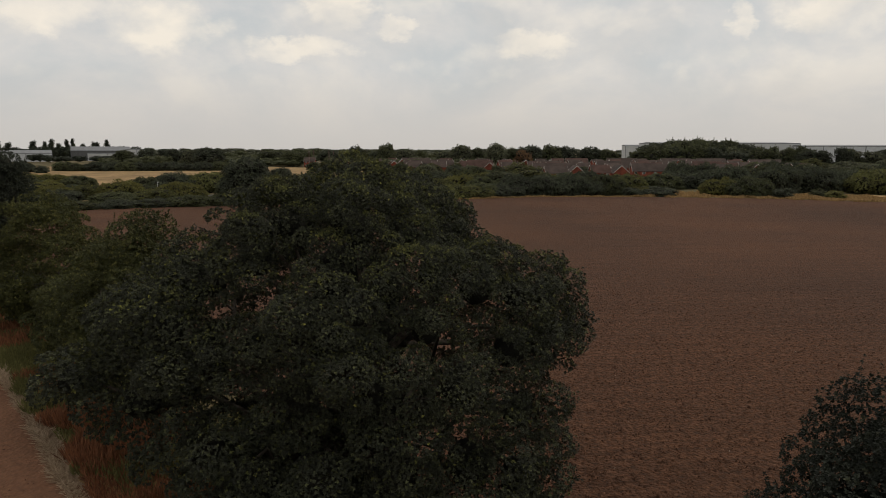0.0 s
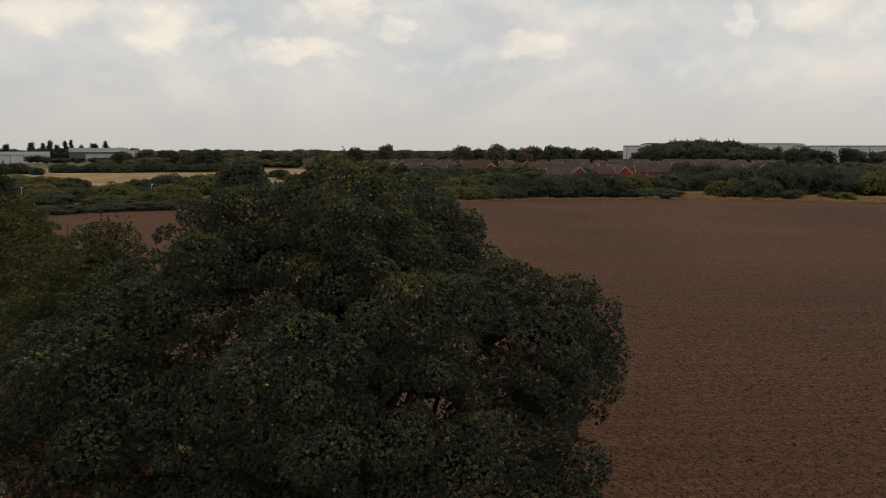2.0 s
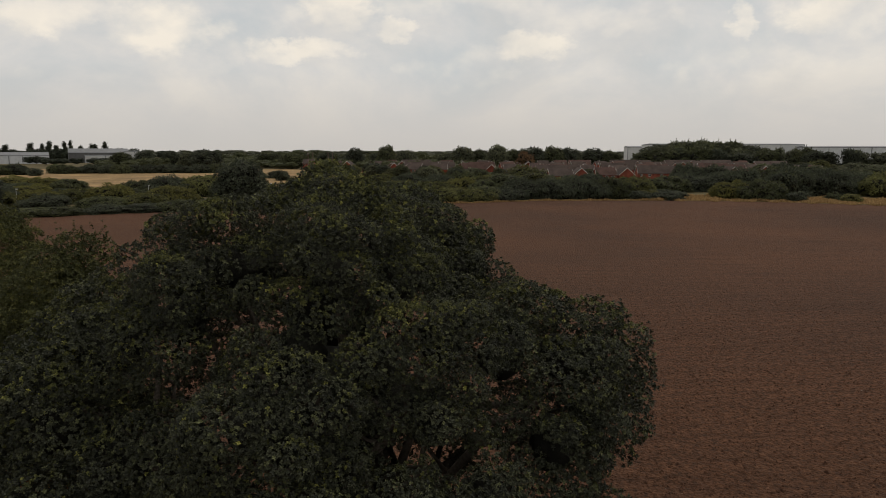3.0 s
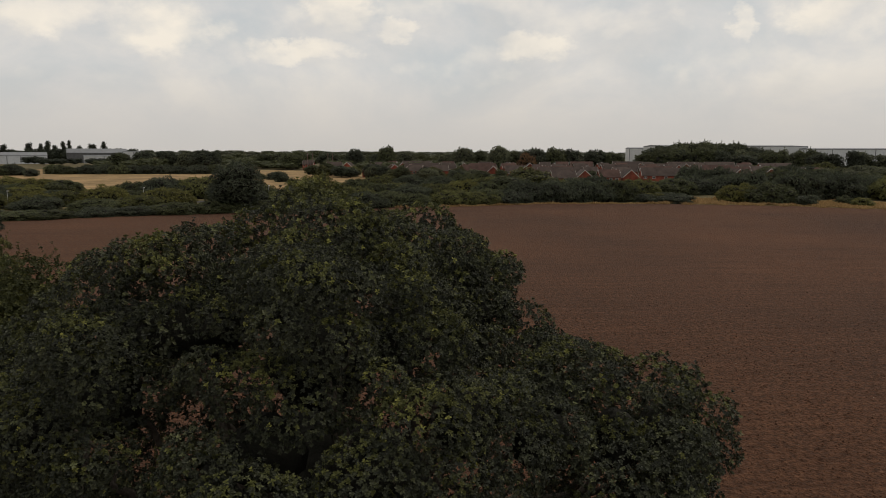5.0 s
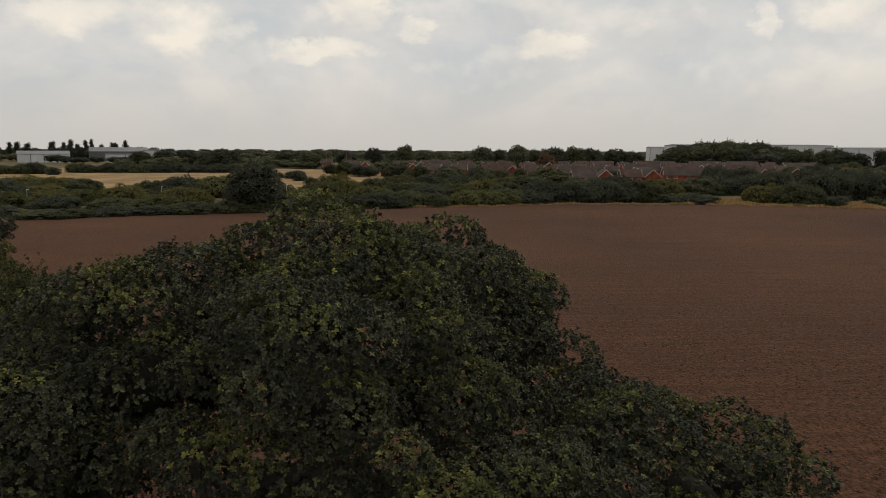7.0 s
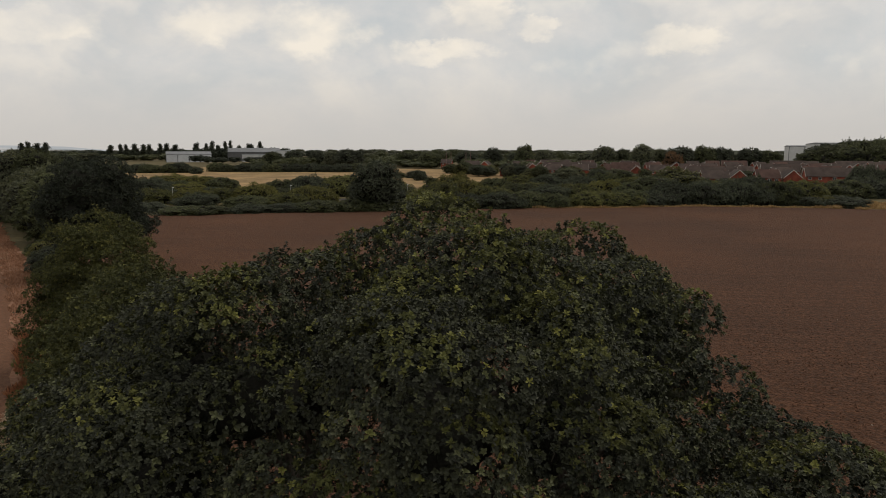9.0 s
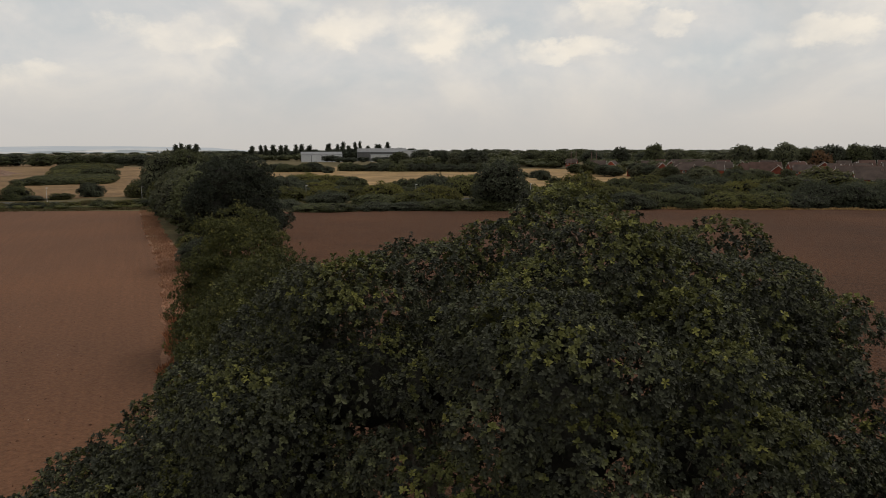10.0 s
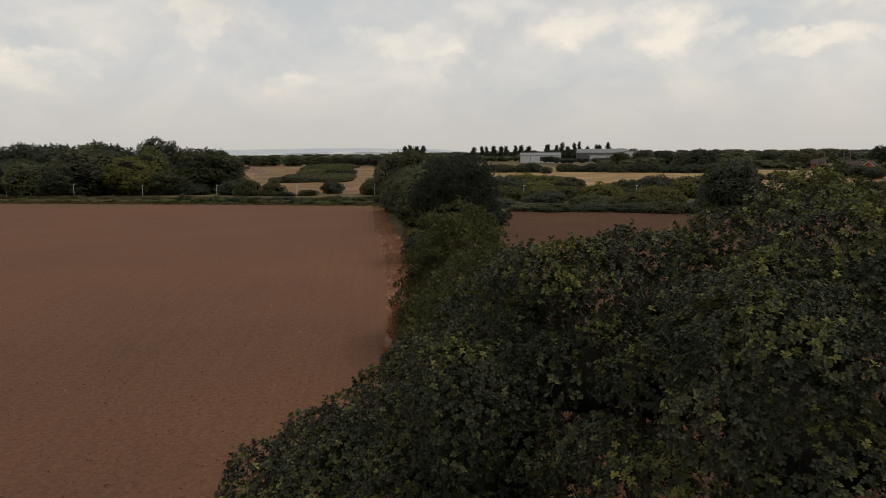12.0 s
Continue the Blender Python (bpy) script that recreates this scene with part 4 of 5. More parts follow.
# a low bramble hedge along the far side of the brown field, taller towards the houses
belt(rng, [(-158, 170), (-135, 180), (-116, 180), (-104, 174), (-94, 178), (-71, 190), (-40, 204)], 8.0, 1.5, (CLUMPS[2], CLUMPS[1]), CLUMP, (1.8, 2.8), (10, 13), "hedge along the brown field")
belt(rng, [(-40, 204), (-15, 216), (8, 224), (30, 233)], 7.0, 3.0, (CLUMPS[2], CLUMPS[1], CLUMPS[0]), CLUMP, (3.4, 4.8), (11, 14), "hedge along the brown field")
belt(rng, [(28, 235), (50, 240), (66, 239)], 7.0, 3.0, (CLUMPS[2], CLUMPS[2], CLUMPS[1]), CLUMP, (5.6, 6.8), (12, 15), "hedge along the brown field")
placed(TREES, TREE, "hedge along the brown field", (3, 32, 262, 9.6, 19.0), (1, 22, 252, 7.6, 14.0), (2, -57, 198, 13.0, 13.5))
placed(CLUMPS, CLUMP, "hedge along the brown field", (2, 73, 236, 2.8, 15.0), (2, 98, 284, 6.0, 20.0), (1, 88, 278, 5.6, 18.0), (2, 108, 280, 6.4, 18.0))
belt(rng, [tuple(by_line(s, d)) for s, d in ((66, 8.0), (95, 8.5), (118, 8.0), (150, 7.5))], 5.0, 1.5, BUSHES[1:], BUSH, (2.0, 3.6), (4.0, 5.4), "hedge between the fields")
# rounded scrub behind that hedge, with gaps through which the dry meadow shows
placed(CLUMPS, CLUMP, "scrub behind the brown field",
       (2, -146, 223, 6.0, 18), (0, -130, 202, 4.6, 14), (3, -116, 204, 4.2, 13), (0, -113, 216, 4.2, 12), (3, -101, 216, 5.2, 15), (2, -97, 250, 6.4, 16),
       (1, -108, 250, 5.0, 14), (0, -85, 252, 7.0, 18), (3, -82, 214, 4.8, 14), (1, -70, 232, 5.2, 14), (0, -72, 258, 6.0, 14), (1, -64, 244, 4.8, 14))
placed(CLUMPS, CLUMP, "scrub behind the brown field",
       (2, -60, 220, 4.2, 14), (0, -86, 204, 3.8, 13), (2, -112, 200, 3.4, 13), (1, -138, 192, 3.4, 14), (0, -48, 242, 5.6, 14), (3, -46, 260, 7.2, 14),
       (3, -40, 248, 5.6, 15), (0, -30, 234, 4.8, 14), (1, -22, 248, 4.8, 13), (2, -12, 236, 5.0, 14), (0, -4, 246, 5.2, 14), (3, 6, 254, 5.6, 14))
placed(CLUMPS, CLUMP, "scrub behind the brown field",
       (1, 14, 244, 5.4, 13), (2, -14, 292, 6.0, 15), (1, -36, 292, 4.6, 13), (0, -28, 316, 5.4, 13), (2, -2, 298, 5.4, 14), (1, 8, 306, 6.4, 14),
       (0, 18, 286, 6.0, 15), (1, -98, 228, 3.6, 15), (2, -122, 226, 3.4, 15), (0, -50, 224, 4.0, 13), (1, -94, 196, 3.2, 13), (0, -20, 268, 4.4, 15))
placed(CLUMPS, CLUMP, "scrub behind the brown field", (0, -163, 236, 5.0, 18), (2, -152, 210, 4.2, 15), (1, -176, 254, 5.2, 18), (3, -140, 240, 4.0, 14), (0, -172, 220, 4.6, 16))
thicket(rng, [(-195, 220), (-165, 200), (-148, 240), (-148, 285), (-190, 290)], 12, CLUMPS, CLUMP, (3.6, 5.6), (13, 18), "scrub behind the brown field")
thicket(rng, [(5, 262), (70, 258), (90, 290), (20, 300)], 12, CLUMPS[:3], CLUMP, (4.5, 7), (13, 17), "scrub behind the brown field")
thicket(rng, [(84, 252), (104, 251), (140, 251), (200, 234), (330, 190), (350, 260), (200, 330), (90, 310)], 78, CLUMPS[:3] + CLUMPS[1:3] + CLUMPS[2:3], CLUMP, (6.0, 9.6), (14, 20), "thicket before the houses", 0.45)
# bushes and hedges standing in the dry meadow
belt(rng, [(-262, 470), (-200, 476), (-140, 500)], 10.0, 8.0, (CLUMPS[2], CLUMPS[1]), CLUMP, (4.2, 6.0), (14, 19), "bushes in the dry meadow")
belt(rng, [(-360, 420), (-290, 440), (-262, 452)], 10.0, 8.0, (CLUMPS[2], CLUMPS[1]), CLUMP, (4.2, 6.4), (14, 19), "bushes in the dry meadow")
placed(BUSHES, BUSH, "bushes in the dry meadow",
       (3, -190, 338, 2.4, 9), (1, -181, 336, 2.0, 7), (3, -118, 388, 5.8, 10), (3, -96, 398, 4.0, 7), (3, -86, 372, 5.4, 9), (1, -104, 402, 3.2, 5),
       (1, -30, 350, 3.4, 9), (0, -44, 344, 2.6, 8), (3, -252, 432, 4.6, 8), (1, -70, 330, 3.4, 7))
belt(rng, [(-95, 470), (-60, 425), (-30, 392), (0, 352), (18, 326)], 6.0, 16.0, TREES, TREE, (5.5, 8.0), (8, 12), "trees beside the houses")
thicket(rng, [(98, 226), (125, 219), (190, 195), (185, 205), (110, 236)], 5, BUSHES, BUSH, (2.5, 4.5), (5, 7), "bushes in the pale grass")
placed(CLUMPS, CLUMP, "bushes in the pale grass", (1, 104, 234, 6.0, 16), (3, 96, 238, 5.4, 14))
plant(BUSHES[3], 112, 226, 3.2, 7, rng, BUSH, "bushes in the pale grass")
for x, y, h, w in ((-7.5, 30.5, 3.4, 5.0), (-5.0, 26.5, 3.0, 5.0), (-10.0, 31.5, 2.6, 4.0), (1.0, 22.0, 3.0, 5.0), (-1.5, 20.5, 2.4, 4.0)):
    plant(BUSHES[3], x, y, h, w, rng, BUSH, "brambles under the oak")
# the wood along the road, past the reddish field
placed(TREES, TREE, "wood along the road",
       (2, -355, 137, 20.0, 22.5), (2, -356, 153, 19.8, 22.5), (1, -343, 165, 20.7, 20.4), (2, -334, 173, 19.4, 19.3), (2, -306, 179, 22.1, 21.5), (1, -296, 188, 17.3, 18.2),
       (2, -279, 193, 16.7, 17.2), (0, -279, 134, 17.3, 24.7), (1, -282, 115, 12.4, 16.1), (2, -274, 122, 10.3, 11.8), (3, -286, 163, 17.1, 17.2), (1, -254, 172, 16.9, 24.7))
placed(TREES, TREE, "wood along the road",
       (1, -256, 157, 9.2, 15.0), (2, -299, 115, 13.0, 16.1), (2, -327, 145, 18.9, 21.5), (1, -316, 124, 13.7, 18.2), (2, -311, 156, 17.8, 19.3), (1, -373, 122, 19.4, 23.6),
       (2, -339, 111, 18.2, 21.5), (1, -266, 176, 14.8, 15.0), (2, -378, 150, 20.0, 23.6), (2, -361, 176, 19.4, 21.5), (1, -327, 192, 18.2, 21.5), (0, -299, 208, 14.8, 19.3))
plant(GOLD, -265, 144, 13.4, 17.0, rng, TREE, "wood along the road")
belt(rng, [(-330, 112), (-290, 134), (-240, 163)], 9.0, 4.0, (CLUMPS[2], CLUMPS[1]), CLUMP, (3.5, 6), (11, 15), "wood along the road")
placed(BUSHES, BUSH, "scrub beyond the road", (1, -224, 170, 6.6, 10), (1, -217, 176, 5.4, 8.5), (3, -206, 196, 5.0, 8.5), (1, -192, 206, 6.2, 11), (0, -188, 200, 4.6, 8), (3, -233, 168, 5.6, 9))
belt(rng, [(-120, 150), (-135, 163), (-150, 180)], 6.0, 5.0, BUSHES, BUSH, (5, 8), (7, 10), "hedge line to the far corner")
belt(rng, [(-88, 120), (-112, 143), (-132, 160)], 8.0, 4.0, (TREES[0], TREES[1]), TREE, (9, 12), (9, 12), "hedge line to the far corner")
placed(TREES, TREE, "hedge line to the far corner", (0, -164, 187, 15.5, 12), (1, -152, 185, 16.0, 12), (0, -141, 178, 12.5, 11), (1, -158, 197, 14, 12), (1, -129, 167, 10.5, 10), (2, -172, 194, 12, 11))
thicket(rng, [(-294, 241), (-265, 257), (-330, 318), (-372, 310)], 20, (CLUMPS[1], CLUMPS[0]), CLUMP, (2.2, 3.2), (13, 18), "scrub beyond the road", 0.4)
thicket(rng, [(-335, 318), (-378, 316), (-450, 380), (-560, 500), (-520, 500), (-415, 388)], 24, (CLUMPS[1], CLUMPS[0]), CLUMP, (3.4, 5.0), (17, 24), "scrub beyond the road", 0.4)
belt(rng, [(-215, 172), (-200, 182), (-190, 190)], 6.5, 4.0, BUSHES, BUSH, (1.4, 2.2), (6, 9), "scrub beyond the road")
belt(rng, [(-740, 420), (-640, 500), (-545, 545), (-445, 585)], 13, 30, FAR, TREE, (8.5, 12.5), (15, 24), "tree belt past the dry grassland")
belt(rng, [(64, 234), (74, 236), (80, 238)], 5.0, 3.0, BUSHES[1:], BUSH, (2.2, 3.6), (6, 8), "hedge along the brown field")
# far belts, poplars, the tall wood and the trees behind the houses
def polygon_sites(rng, outline, n, h, w):
    P = np.array(outline, float)
    lo, hi, out = P.min(0), P.max(0), []
    while len(out) < n:
        q = lo + (hi - lo) * rng.random(2)
        inside = False
        for a, b in zip(P, np.roll(P, -1, 0)):
            if (a[1] > q[1]) != (b[1] > q[1]) and q[0] < (b[0] - a[0]) * (q[1] - a[1]) / (b[1] - a[1]) + a[0]:
                inside = not inside
        if inside:
            out.append((*q, rng.uniform(*h), rng.uniform(*w)))
    return out


far_wood("far_woods", "dark tree belt beyond the dry meadow", polygon_sites(rng, [(-300, 600), (-120, 565), (0, 450), (60, 560), (0, 720), (-240, 790), (-330, 720)], 150, (6, 9.5), (12, 20)), HAZED_HEDGE_LEAF, 81)
far_wood("far_woods", "dull green far tree line", row_sites(rng, [(-1000, 520), (-640, 760), (-520, 830)], 14, 60, (8, 13), (18, 28)) + row_sites(rng, [(-330, 900), (-150, 920), (60, 820)], 12, 60, (9, 16.5), (14, 30)), HAZED_HEDGE_LEAF, 82)
far_wood("far_woods", "dark trees behind the poplar row", row_sites(rng, [(-760, 900), (-600, 1010), (-440, 1080), (-350, 1100)], 14, 30, (11, 16), (16, 24)) + row_sites(rng, [(-545, 880), (-480, 905), (-410, 945)], 8, 20, (15, 20), (13, 20)) + row_sites(rng, [(-400, 700), (-372, 735), (-335, 745)], 9, 14, (7, 10), (12, 18)) + row_sites(rng, [(-440, 735), (-420, 745)], 9, 10, (8, 11), (14, 18)), DARK_LEAF, 83)
horizon = [(-r * math.sin(radians(az)), r * math.cos(radians(az)), h * rng.uniform(0.75, 1.12) * (0.55 if 43 < az < 59 else 1.0), rng.uniform(35, 75)) for r, h in ((1250, 12.0), (1700, 13.0), (2400, 14.5)) for az in np.arange(-48, 88, 3000 / r) + rng.normal() * 0.4]
far_wood("far_woods", "low dark woods along the horizon", horizon, HAZED_WOOD_LEAF, 84)
for line, step, tall in (([(-698, 765), (-668, 790)], 5.5, (22, 25)), ([(-620, 835), (-548, 890)], 5.5, (20, 23)), ([(-534, 905), (-494, 930), (-452, 955)], 5.0, (20, 28.5))):
    belt(rng, line, step * 1.7, 24, POPLARS, POPLAR, tall, (7, 10.5), "poplar row")
for x, y, h, w in ((-46, 560, 19.0, 14), (-32, 585, 15.0, 18), (-75, 590, 17.0, 16), (16, 600, 18.5, 20), (30, 610, 16.0, 14), (46, 598, 20.0, 18), (60, 606, 16.0, 15), (74, 596, 18.0, 21), (94, 600, 18.5, 18), (108, 604, 17.5, 16), (128, 600, 17.0, 22), (142, 596, 15.0, 16), (2, 640, 13.0, 20), (-105, 640, 14, 22), (-130, 600, 13, 20), (-190, 560, 15.5, 24), (-212, 580, 13.5, 16), (-235, 600, 14.5, 14), (-275, 640, 15, 15), (-160, 640, 13, 24), (-60, 640, 13.5, 18), (-300, 650, 13, 20)):
    plant(TREES[rng.integers(3)], x, y, h, w, rng, TREE, "trees behind the houses")
plant(RUSSET, 60, 520, 14, 13, rng, TREE, "trees behind the houses")
for _ in range(70):
    r, a = math.sqrt(rng.random()), rng.uniform(0, 6.28)
    plant(FAR[rng.integers(3)], 222 + 54 * r * math.cos(a), 606 + 40 * r * math.sin(a), 22.6 * (1 - 0.42 * r ** 3) * rng.uniform(0.94, 1.03), rng.uniform(17, 23), rng, TREE, "tall wood before the warehouses")
belt(rng, [(258, 560), (298, 545)], 8, 14, FAR, TREE, (15.5, 18.0), (12, 16), "tall wood before the warehouses")
belt(rng, [(282, 530), (335, 520), (440, 480)], 9, 14, FAR, TREE, (13.5, 16.5), (13, 18), "tall wood before the warehouses")
thicket(rng, [(20, 312), (150, 318), (230, 540), (-50, 540), (-20, 400)], 26, TREES[:2] + FAR, TREE, (4.5, 6.5), (7, 11), "trees among the houses")
thicket(rng, [(110, 340), (260, 300), (360, 360), (300, 480), (200, 470)], 30, TREES, TREE, (6, 9), (10, 16), "trees among the houses")


# ---- houses ----
STACK = mottled("sooty_brick", (0.12, 0.08, 0.07), (0.18, 0.13, 0.115), 0.8, 0.9, 0.01)


def build_house(leafless_label, wall, roof, w, d, eaves, ridge, seed):
    rng = np.random.default_rng(seed)
    ob = thing("house", leafless_label, "house", "housing estate", at=(0, -700 - 20 * seed, 0))
    bm = bmesh.new()
    a, b = w / 2, d / 2
    ring = [(-a, -b), (a, -b), (a, b), (-a, b)]
    lo = [bm.verts.new((x, y, -0.2)) for x, y in ring]
    hi = [bm.verts.new((x, y, eaves)) for x, y in ring]
    pk = [bm.verts.new((-a, 0, ridge)), bm.verts.new((a, 0, ridge))]
    bm.faces.new((lo[0], lo[1], hi[1], hi[0]))
    bm.faces.new((lo[2], lo[3], hi[3], hi[2]))
    bm.faces.new((lo[1], lo[2], hi[2], pk[1], hi[1]))
    bm.faces.new((lo[3], lo[0], hi[0], pk[0], hi[3]))
    part("wall", bm, wall, ob)
    # roof of two thick slopes with an overhang
    bm = bmesh.new()
    k = (ridge - eaves) / b
    o, th = 0.35, 0.16
    sect = [(-b - o, eaves - k * o + 0.02), (0, ridge + 0.02), (b + o, eaves - k * o + 0.02), (b + o, eaves - k * o + th), (0, ridge + th + 0.06), (-b - o, eaves - k * o + th)]
    ends = [[bm.verts.new((x, y, z)) for y, z in sect] for x in (-a - 0.25, a + 0.25)]
    for i in range(6):
        j = (i + 1) % 6
        bm.faces.new((ends[0][i], ends[0][j], ends[1][j], ends[1][i]))
    bm.faces.new(ends[0][::-1])
    bm.faces.new(ends[1])
    rf = part("roof", bm, roof, ob)
    # white boards on the gables
    for x in (-a - 0.31, a + 0.27):
        bm = bmesh.new()
        for s in (-1, 1):
            v = [bm.verts.new((x + t, s * y, z)) for t in (0, 0.04) for y, z in ((0, ridge - 0.10), (0, ridge + 0.12), (b + o, eaves - k * o + 0.08), (b + o, eaves - k * o - 0.14))]
            for f in ((0, 1, 2, 3), (7, 6, 5, 4), (0, 4, 5, 1), (1, 5, 6, 2), (2, 6, 7, 3), (3, 7, 4, 0)):
                bm.faces.new([v[i] for i in f])
        part("bargeboard", bm, WHITE, ob, "white painted gable board")
    if seed == 2:
        part("chimney", boxes(((a - 1.4, -0.4, ridge - 0.8), (a - 0.7, 0.4, ridge + 0.7)), ((a - 1.3, -0.2, ridge + 0.7), (a - 1.05, 0.05, ridge + 1.0)), ((a - 1.05, 0.1, ridge + 0.7), (a - 0.8, 0.3, ridge + 1.0))), STACK, ob)
    for z in ((0.9, 3.3) if eaves > 4 else (0.9,)):
        for x in (-a + 1.5, 0.2, a - 1.7) if w < 14 else (-a + 1.5, -a / 2, 0.2, a / 2, a - 1.7):
            if z < 1 and x == 0.2:
                part("door", boxes(((x - 0.45, -b - 0.06, 0), (x + 0.45, -b - 0.02, 2.05))), DOOR_PAINT, ob)
                continue
            win = part("window", boxes(((x - 0.7, -b - 0.05, z), (x - 0.62, -b + 0.02, z + 1.15)), ((x + 0.62, -b - 0.05, z), (x + 0.7, -b + 0.02, z + 1.15)), ((x - 0.62, -b - 0.05, z), (x + 0.62, -b + 0.02, z + 0.08)), ((x - 0.62, -b - 0.05, z + 1.07), (x + 0.62, -b + 0.02, z + 1.15)), ((x - 0.04, -b - 0.05, z + 0.08), (x + 0.04, -b + 0.02, z + 1.07))), WHITE, ob, "white window frame")
            part("pane", boxes(((x - 0.62, -b - 0.02, z + 0.08), (x + 0.62, -b - 0.005, z + 1.07))), GLASS, win)
    if seed % 2 == 0:
        part("porch", boxes(((-1.2, -b - 1.1, 2.2), (1.6, -b, 2.4)), ((-1.1, -b - 1.0, 0), (-0.98, -b - 0.88, 2.2)), ((1.38, -b - 1.0, 0), (1.5, -b - 0.88, 2.2))), roof, ob)
    return ob


HOUSES = [
    build_house("red brick house with a dark tiled roof", BRICK, ROOF, 8.6, 7.2, 4.9, 8.0, 1),
    build_house("red brick house with a dark roof and white gable boards", BRICK, ROOF, 10.5, 7.6, 4.8, 7.8, 2),
    build_house("buff brick house with a brown tiled roof", BRICK_PALE, ROOF, 8.0, 7.0, 4.9, 7.9, 3),
    build_house("red brick house with a reddish tiled roof", BRICK, ROOF_RED, 9.2, 7.4, 4.9, 8.1, 4),
    build_house("long brick terrace under a brown tiled roof", BRICK, ROOF, 22.0, 8.4, 4.9, 8.4, 5),
    build_house("long terrace under a reddish-brown tiled roof", BRICK_PALE, ROOF_RED, 17.0, 8.0, 4.9, 8.2, 6),
]
rng = np.random.default_rng(5)
gardens = []
for y, x0, x1 in ((352, 40, 150), (384, 20, 165), (418, -25, 185), (456, -42, 205), (500, -50, 225), (545, -52, 236)):
    x = x0 + rng.uniform(0, 8)
    while x < x1:
        k = rng.choice(6, p=(0.22, 0.18, 0.10, 0.22, 0.16, 0.12))
        turn = rng.choice([0, 6, -8, 180, 174]) + rng.normal() * 4 if k > 3 else rng.choice([0, 14, -14, 90, 78, 102, 180]) + rng.normal() * 5
        yy = y + rng.normal() * 4
        wide = (9, 10, 9, 10, 22, 17)[k]
        copy_thing(HOUSES[k], pose(x + wide / 2, yy, 0, 0, 0, turn))
        if rng.random() < 0.6:
            gardens.append((x + rng.uniform(0, wide), yy - 9, rng.uniform(3.0, 5.2), rng.uniform(6, 11)))
        x += wide + rng.uniform(1.5, 9)
far_wood("garden_shrubs", "dark garden shrubs and hedges between the houses", gardens, HAZED_HEDGE_LEAF, 85)
for x, y, turn, k in ((-80, 512, 15, 1), (-112, 580, 0, 0), (-150, 640, 5, 3), (-68, 500, 80, 0), (-47, 442, 88, 1), (-31, 436, 94, 0), (-21, 431, 86, 3), (168, 372, 85, 1), (190, 380, 80, 0), (196, 372, 100, 3), (52, 318, 4, 1), (62, 324, 92, 0), (74, 326, 4, 3), (84, 330, 95, 0)):
    copy_thing(HOUSES[k], pose(x, y, 0, 0, 0, turn))


def chimney_stack(x, y):
    ob = thing("chimney_stack", "slim tall brick chimney stack above far roofs", "chimney", "chimney stacks", at=(x, y, 0))
    part("shaft", boxes(((-0.22, -0.22, -0.2), (0.22, 0.22, 13.8))), STACK, ob)
    part("cap", boxes(((-0.3, -0.3, 13.802), (0.3, 0.3, 14.1))), STACK, ob)


for x, y in ((-111.5, 574), (-107.5, 574), (-86, 520), (-82.5, 520)):
    chimney_stack(x, y)


# ---- warehouses ----
def warehouse(label, x, y, w, d, h, turn, wall, panel=12.0, rise=1.2):
    ob = thing("warehouse", label, "warehouse", "warehouses", at=(x, y, 0), turn=turn)
    part("wall", boxes(((-w / 2, -d / 2, -0.2), (w / 2, d / 2, h))), wall, ob)
    bm = bmesh.new()
    sect = [(-d / 2 - 0.3, h), (d / 2 + 0.3, h), (d / 2 + 0.3, h + 0.5), (0, h + 0.5 + rise), (-d / 2 - 0.3, h + 0.5)]
    ends = [[bm.verts.new((xx, yy, z)) for yy, z in sect] for xx in (-w / 2 - 0.3, w / 2 + 0.3)]
    for i in range(5):
        j = (i + 1) % 5
        bm.faces.new((ends[0][i], ends[0][j], ends[1][j], ends[1][i]))
    bm.faces.new(ends[0][::-1])
    bm.faces.new(ends[1])
    part("roof", bm, ROOF_SHEET, ob)
    n = int(w / panel)
    for i in range(n + 1):
        xx = -w / 2 + w * i / n
        part("downpipe", boxes(((xx - 0.3, -d / 2 - 0.45, 0), (xx + 0.3, -d / 2 - 0.02, h))), ROOF_SHEET, ob)
    return ob


warehouse("vast pale grey flat-roofed warehouse", 304, 775, 150, 80, 21.6, -4, CLADDING_PALE, 50)
warehouse("large grey warehouse with ribbed cladding", 408, 700, 92, 60, 18.6, -16, CLADDING, 18)
warehouse("tall grey warehouse block behind trees", 248, 888, 32, 40, 19.4, -8, CLADDING_PALE, 16)
warehouse("long industrial shed with a grey pitched roof", -432, 872, 66, 34, 11.8, 27, DARK_CLADDING, 22, 5.0)
warehouse("plain white industrial block", -392, 884, 25, 30, 13.5, 24, CLADDING_PALE, 12, 0.5)
warehouse("low white canopy building before a shed", -408, 840, 44, 12, 8.6, 26, CLADDING_PALE, 15, 0.4)
warehouse("low pale industrial shed with a grey roof", -478, 790, 52, 24, 9.0, 33, CLADDING, 13, 3.5)


# ---- lamp posts ----
def build_lamp_post():
    ob = thing("lamp_post", "slim grey steel lamp post beside the road", "lamp post", "road lamps", at=(-285.3, 108.5, 0))
    V, F = tube([(0, 0, -0.1), (0, 0, 0.9), (0, 0, 1.0), (0, 0, 5.0)], [0.10, 0.10, 0.065, 0.05], 8)
    part_of("pole", mesh_of("pole", V, F, GALVANISED), ob)
    head = part("lantern", boxes(((-0.12, -0.10, 4.95), (0.55, 0.10, 5.08))), GALVANISED, ob)
    part("lens", boxes(((0.05, -0.08, 4.90), (0.5, 0.08, 4.947))), WHITE, head)
    return ob


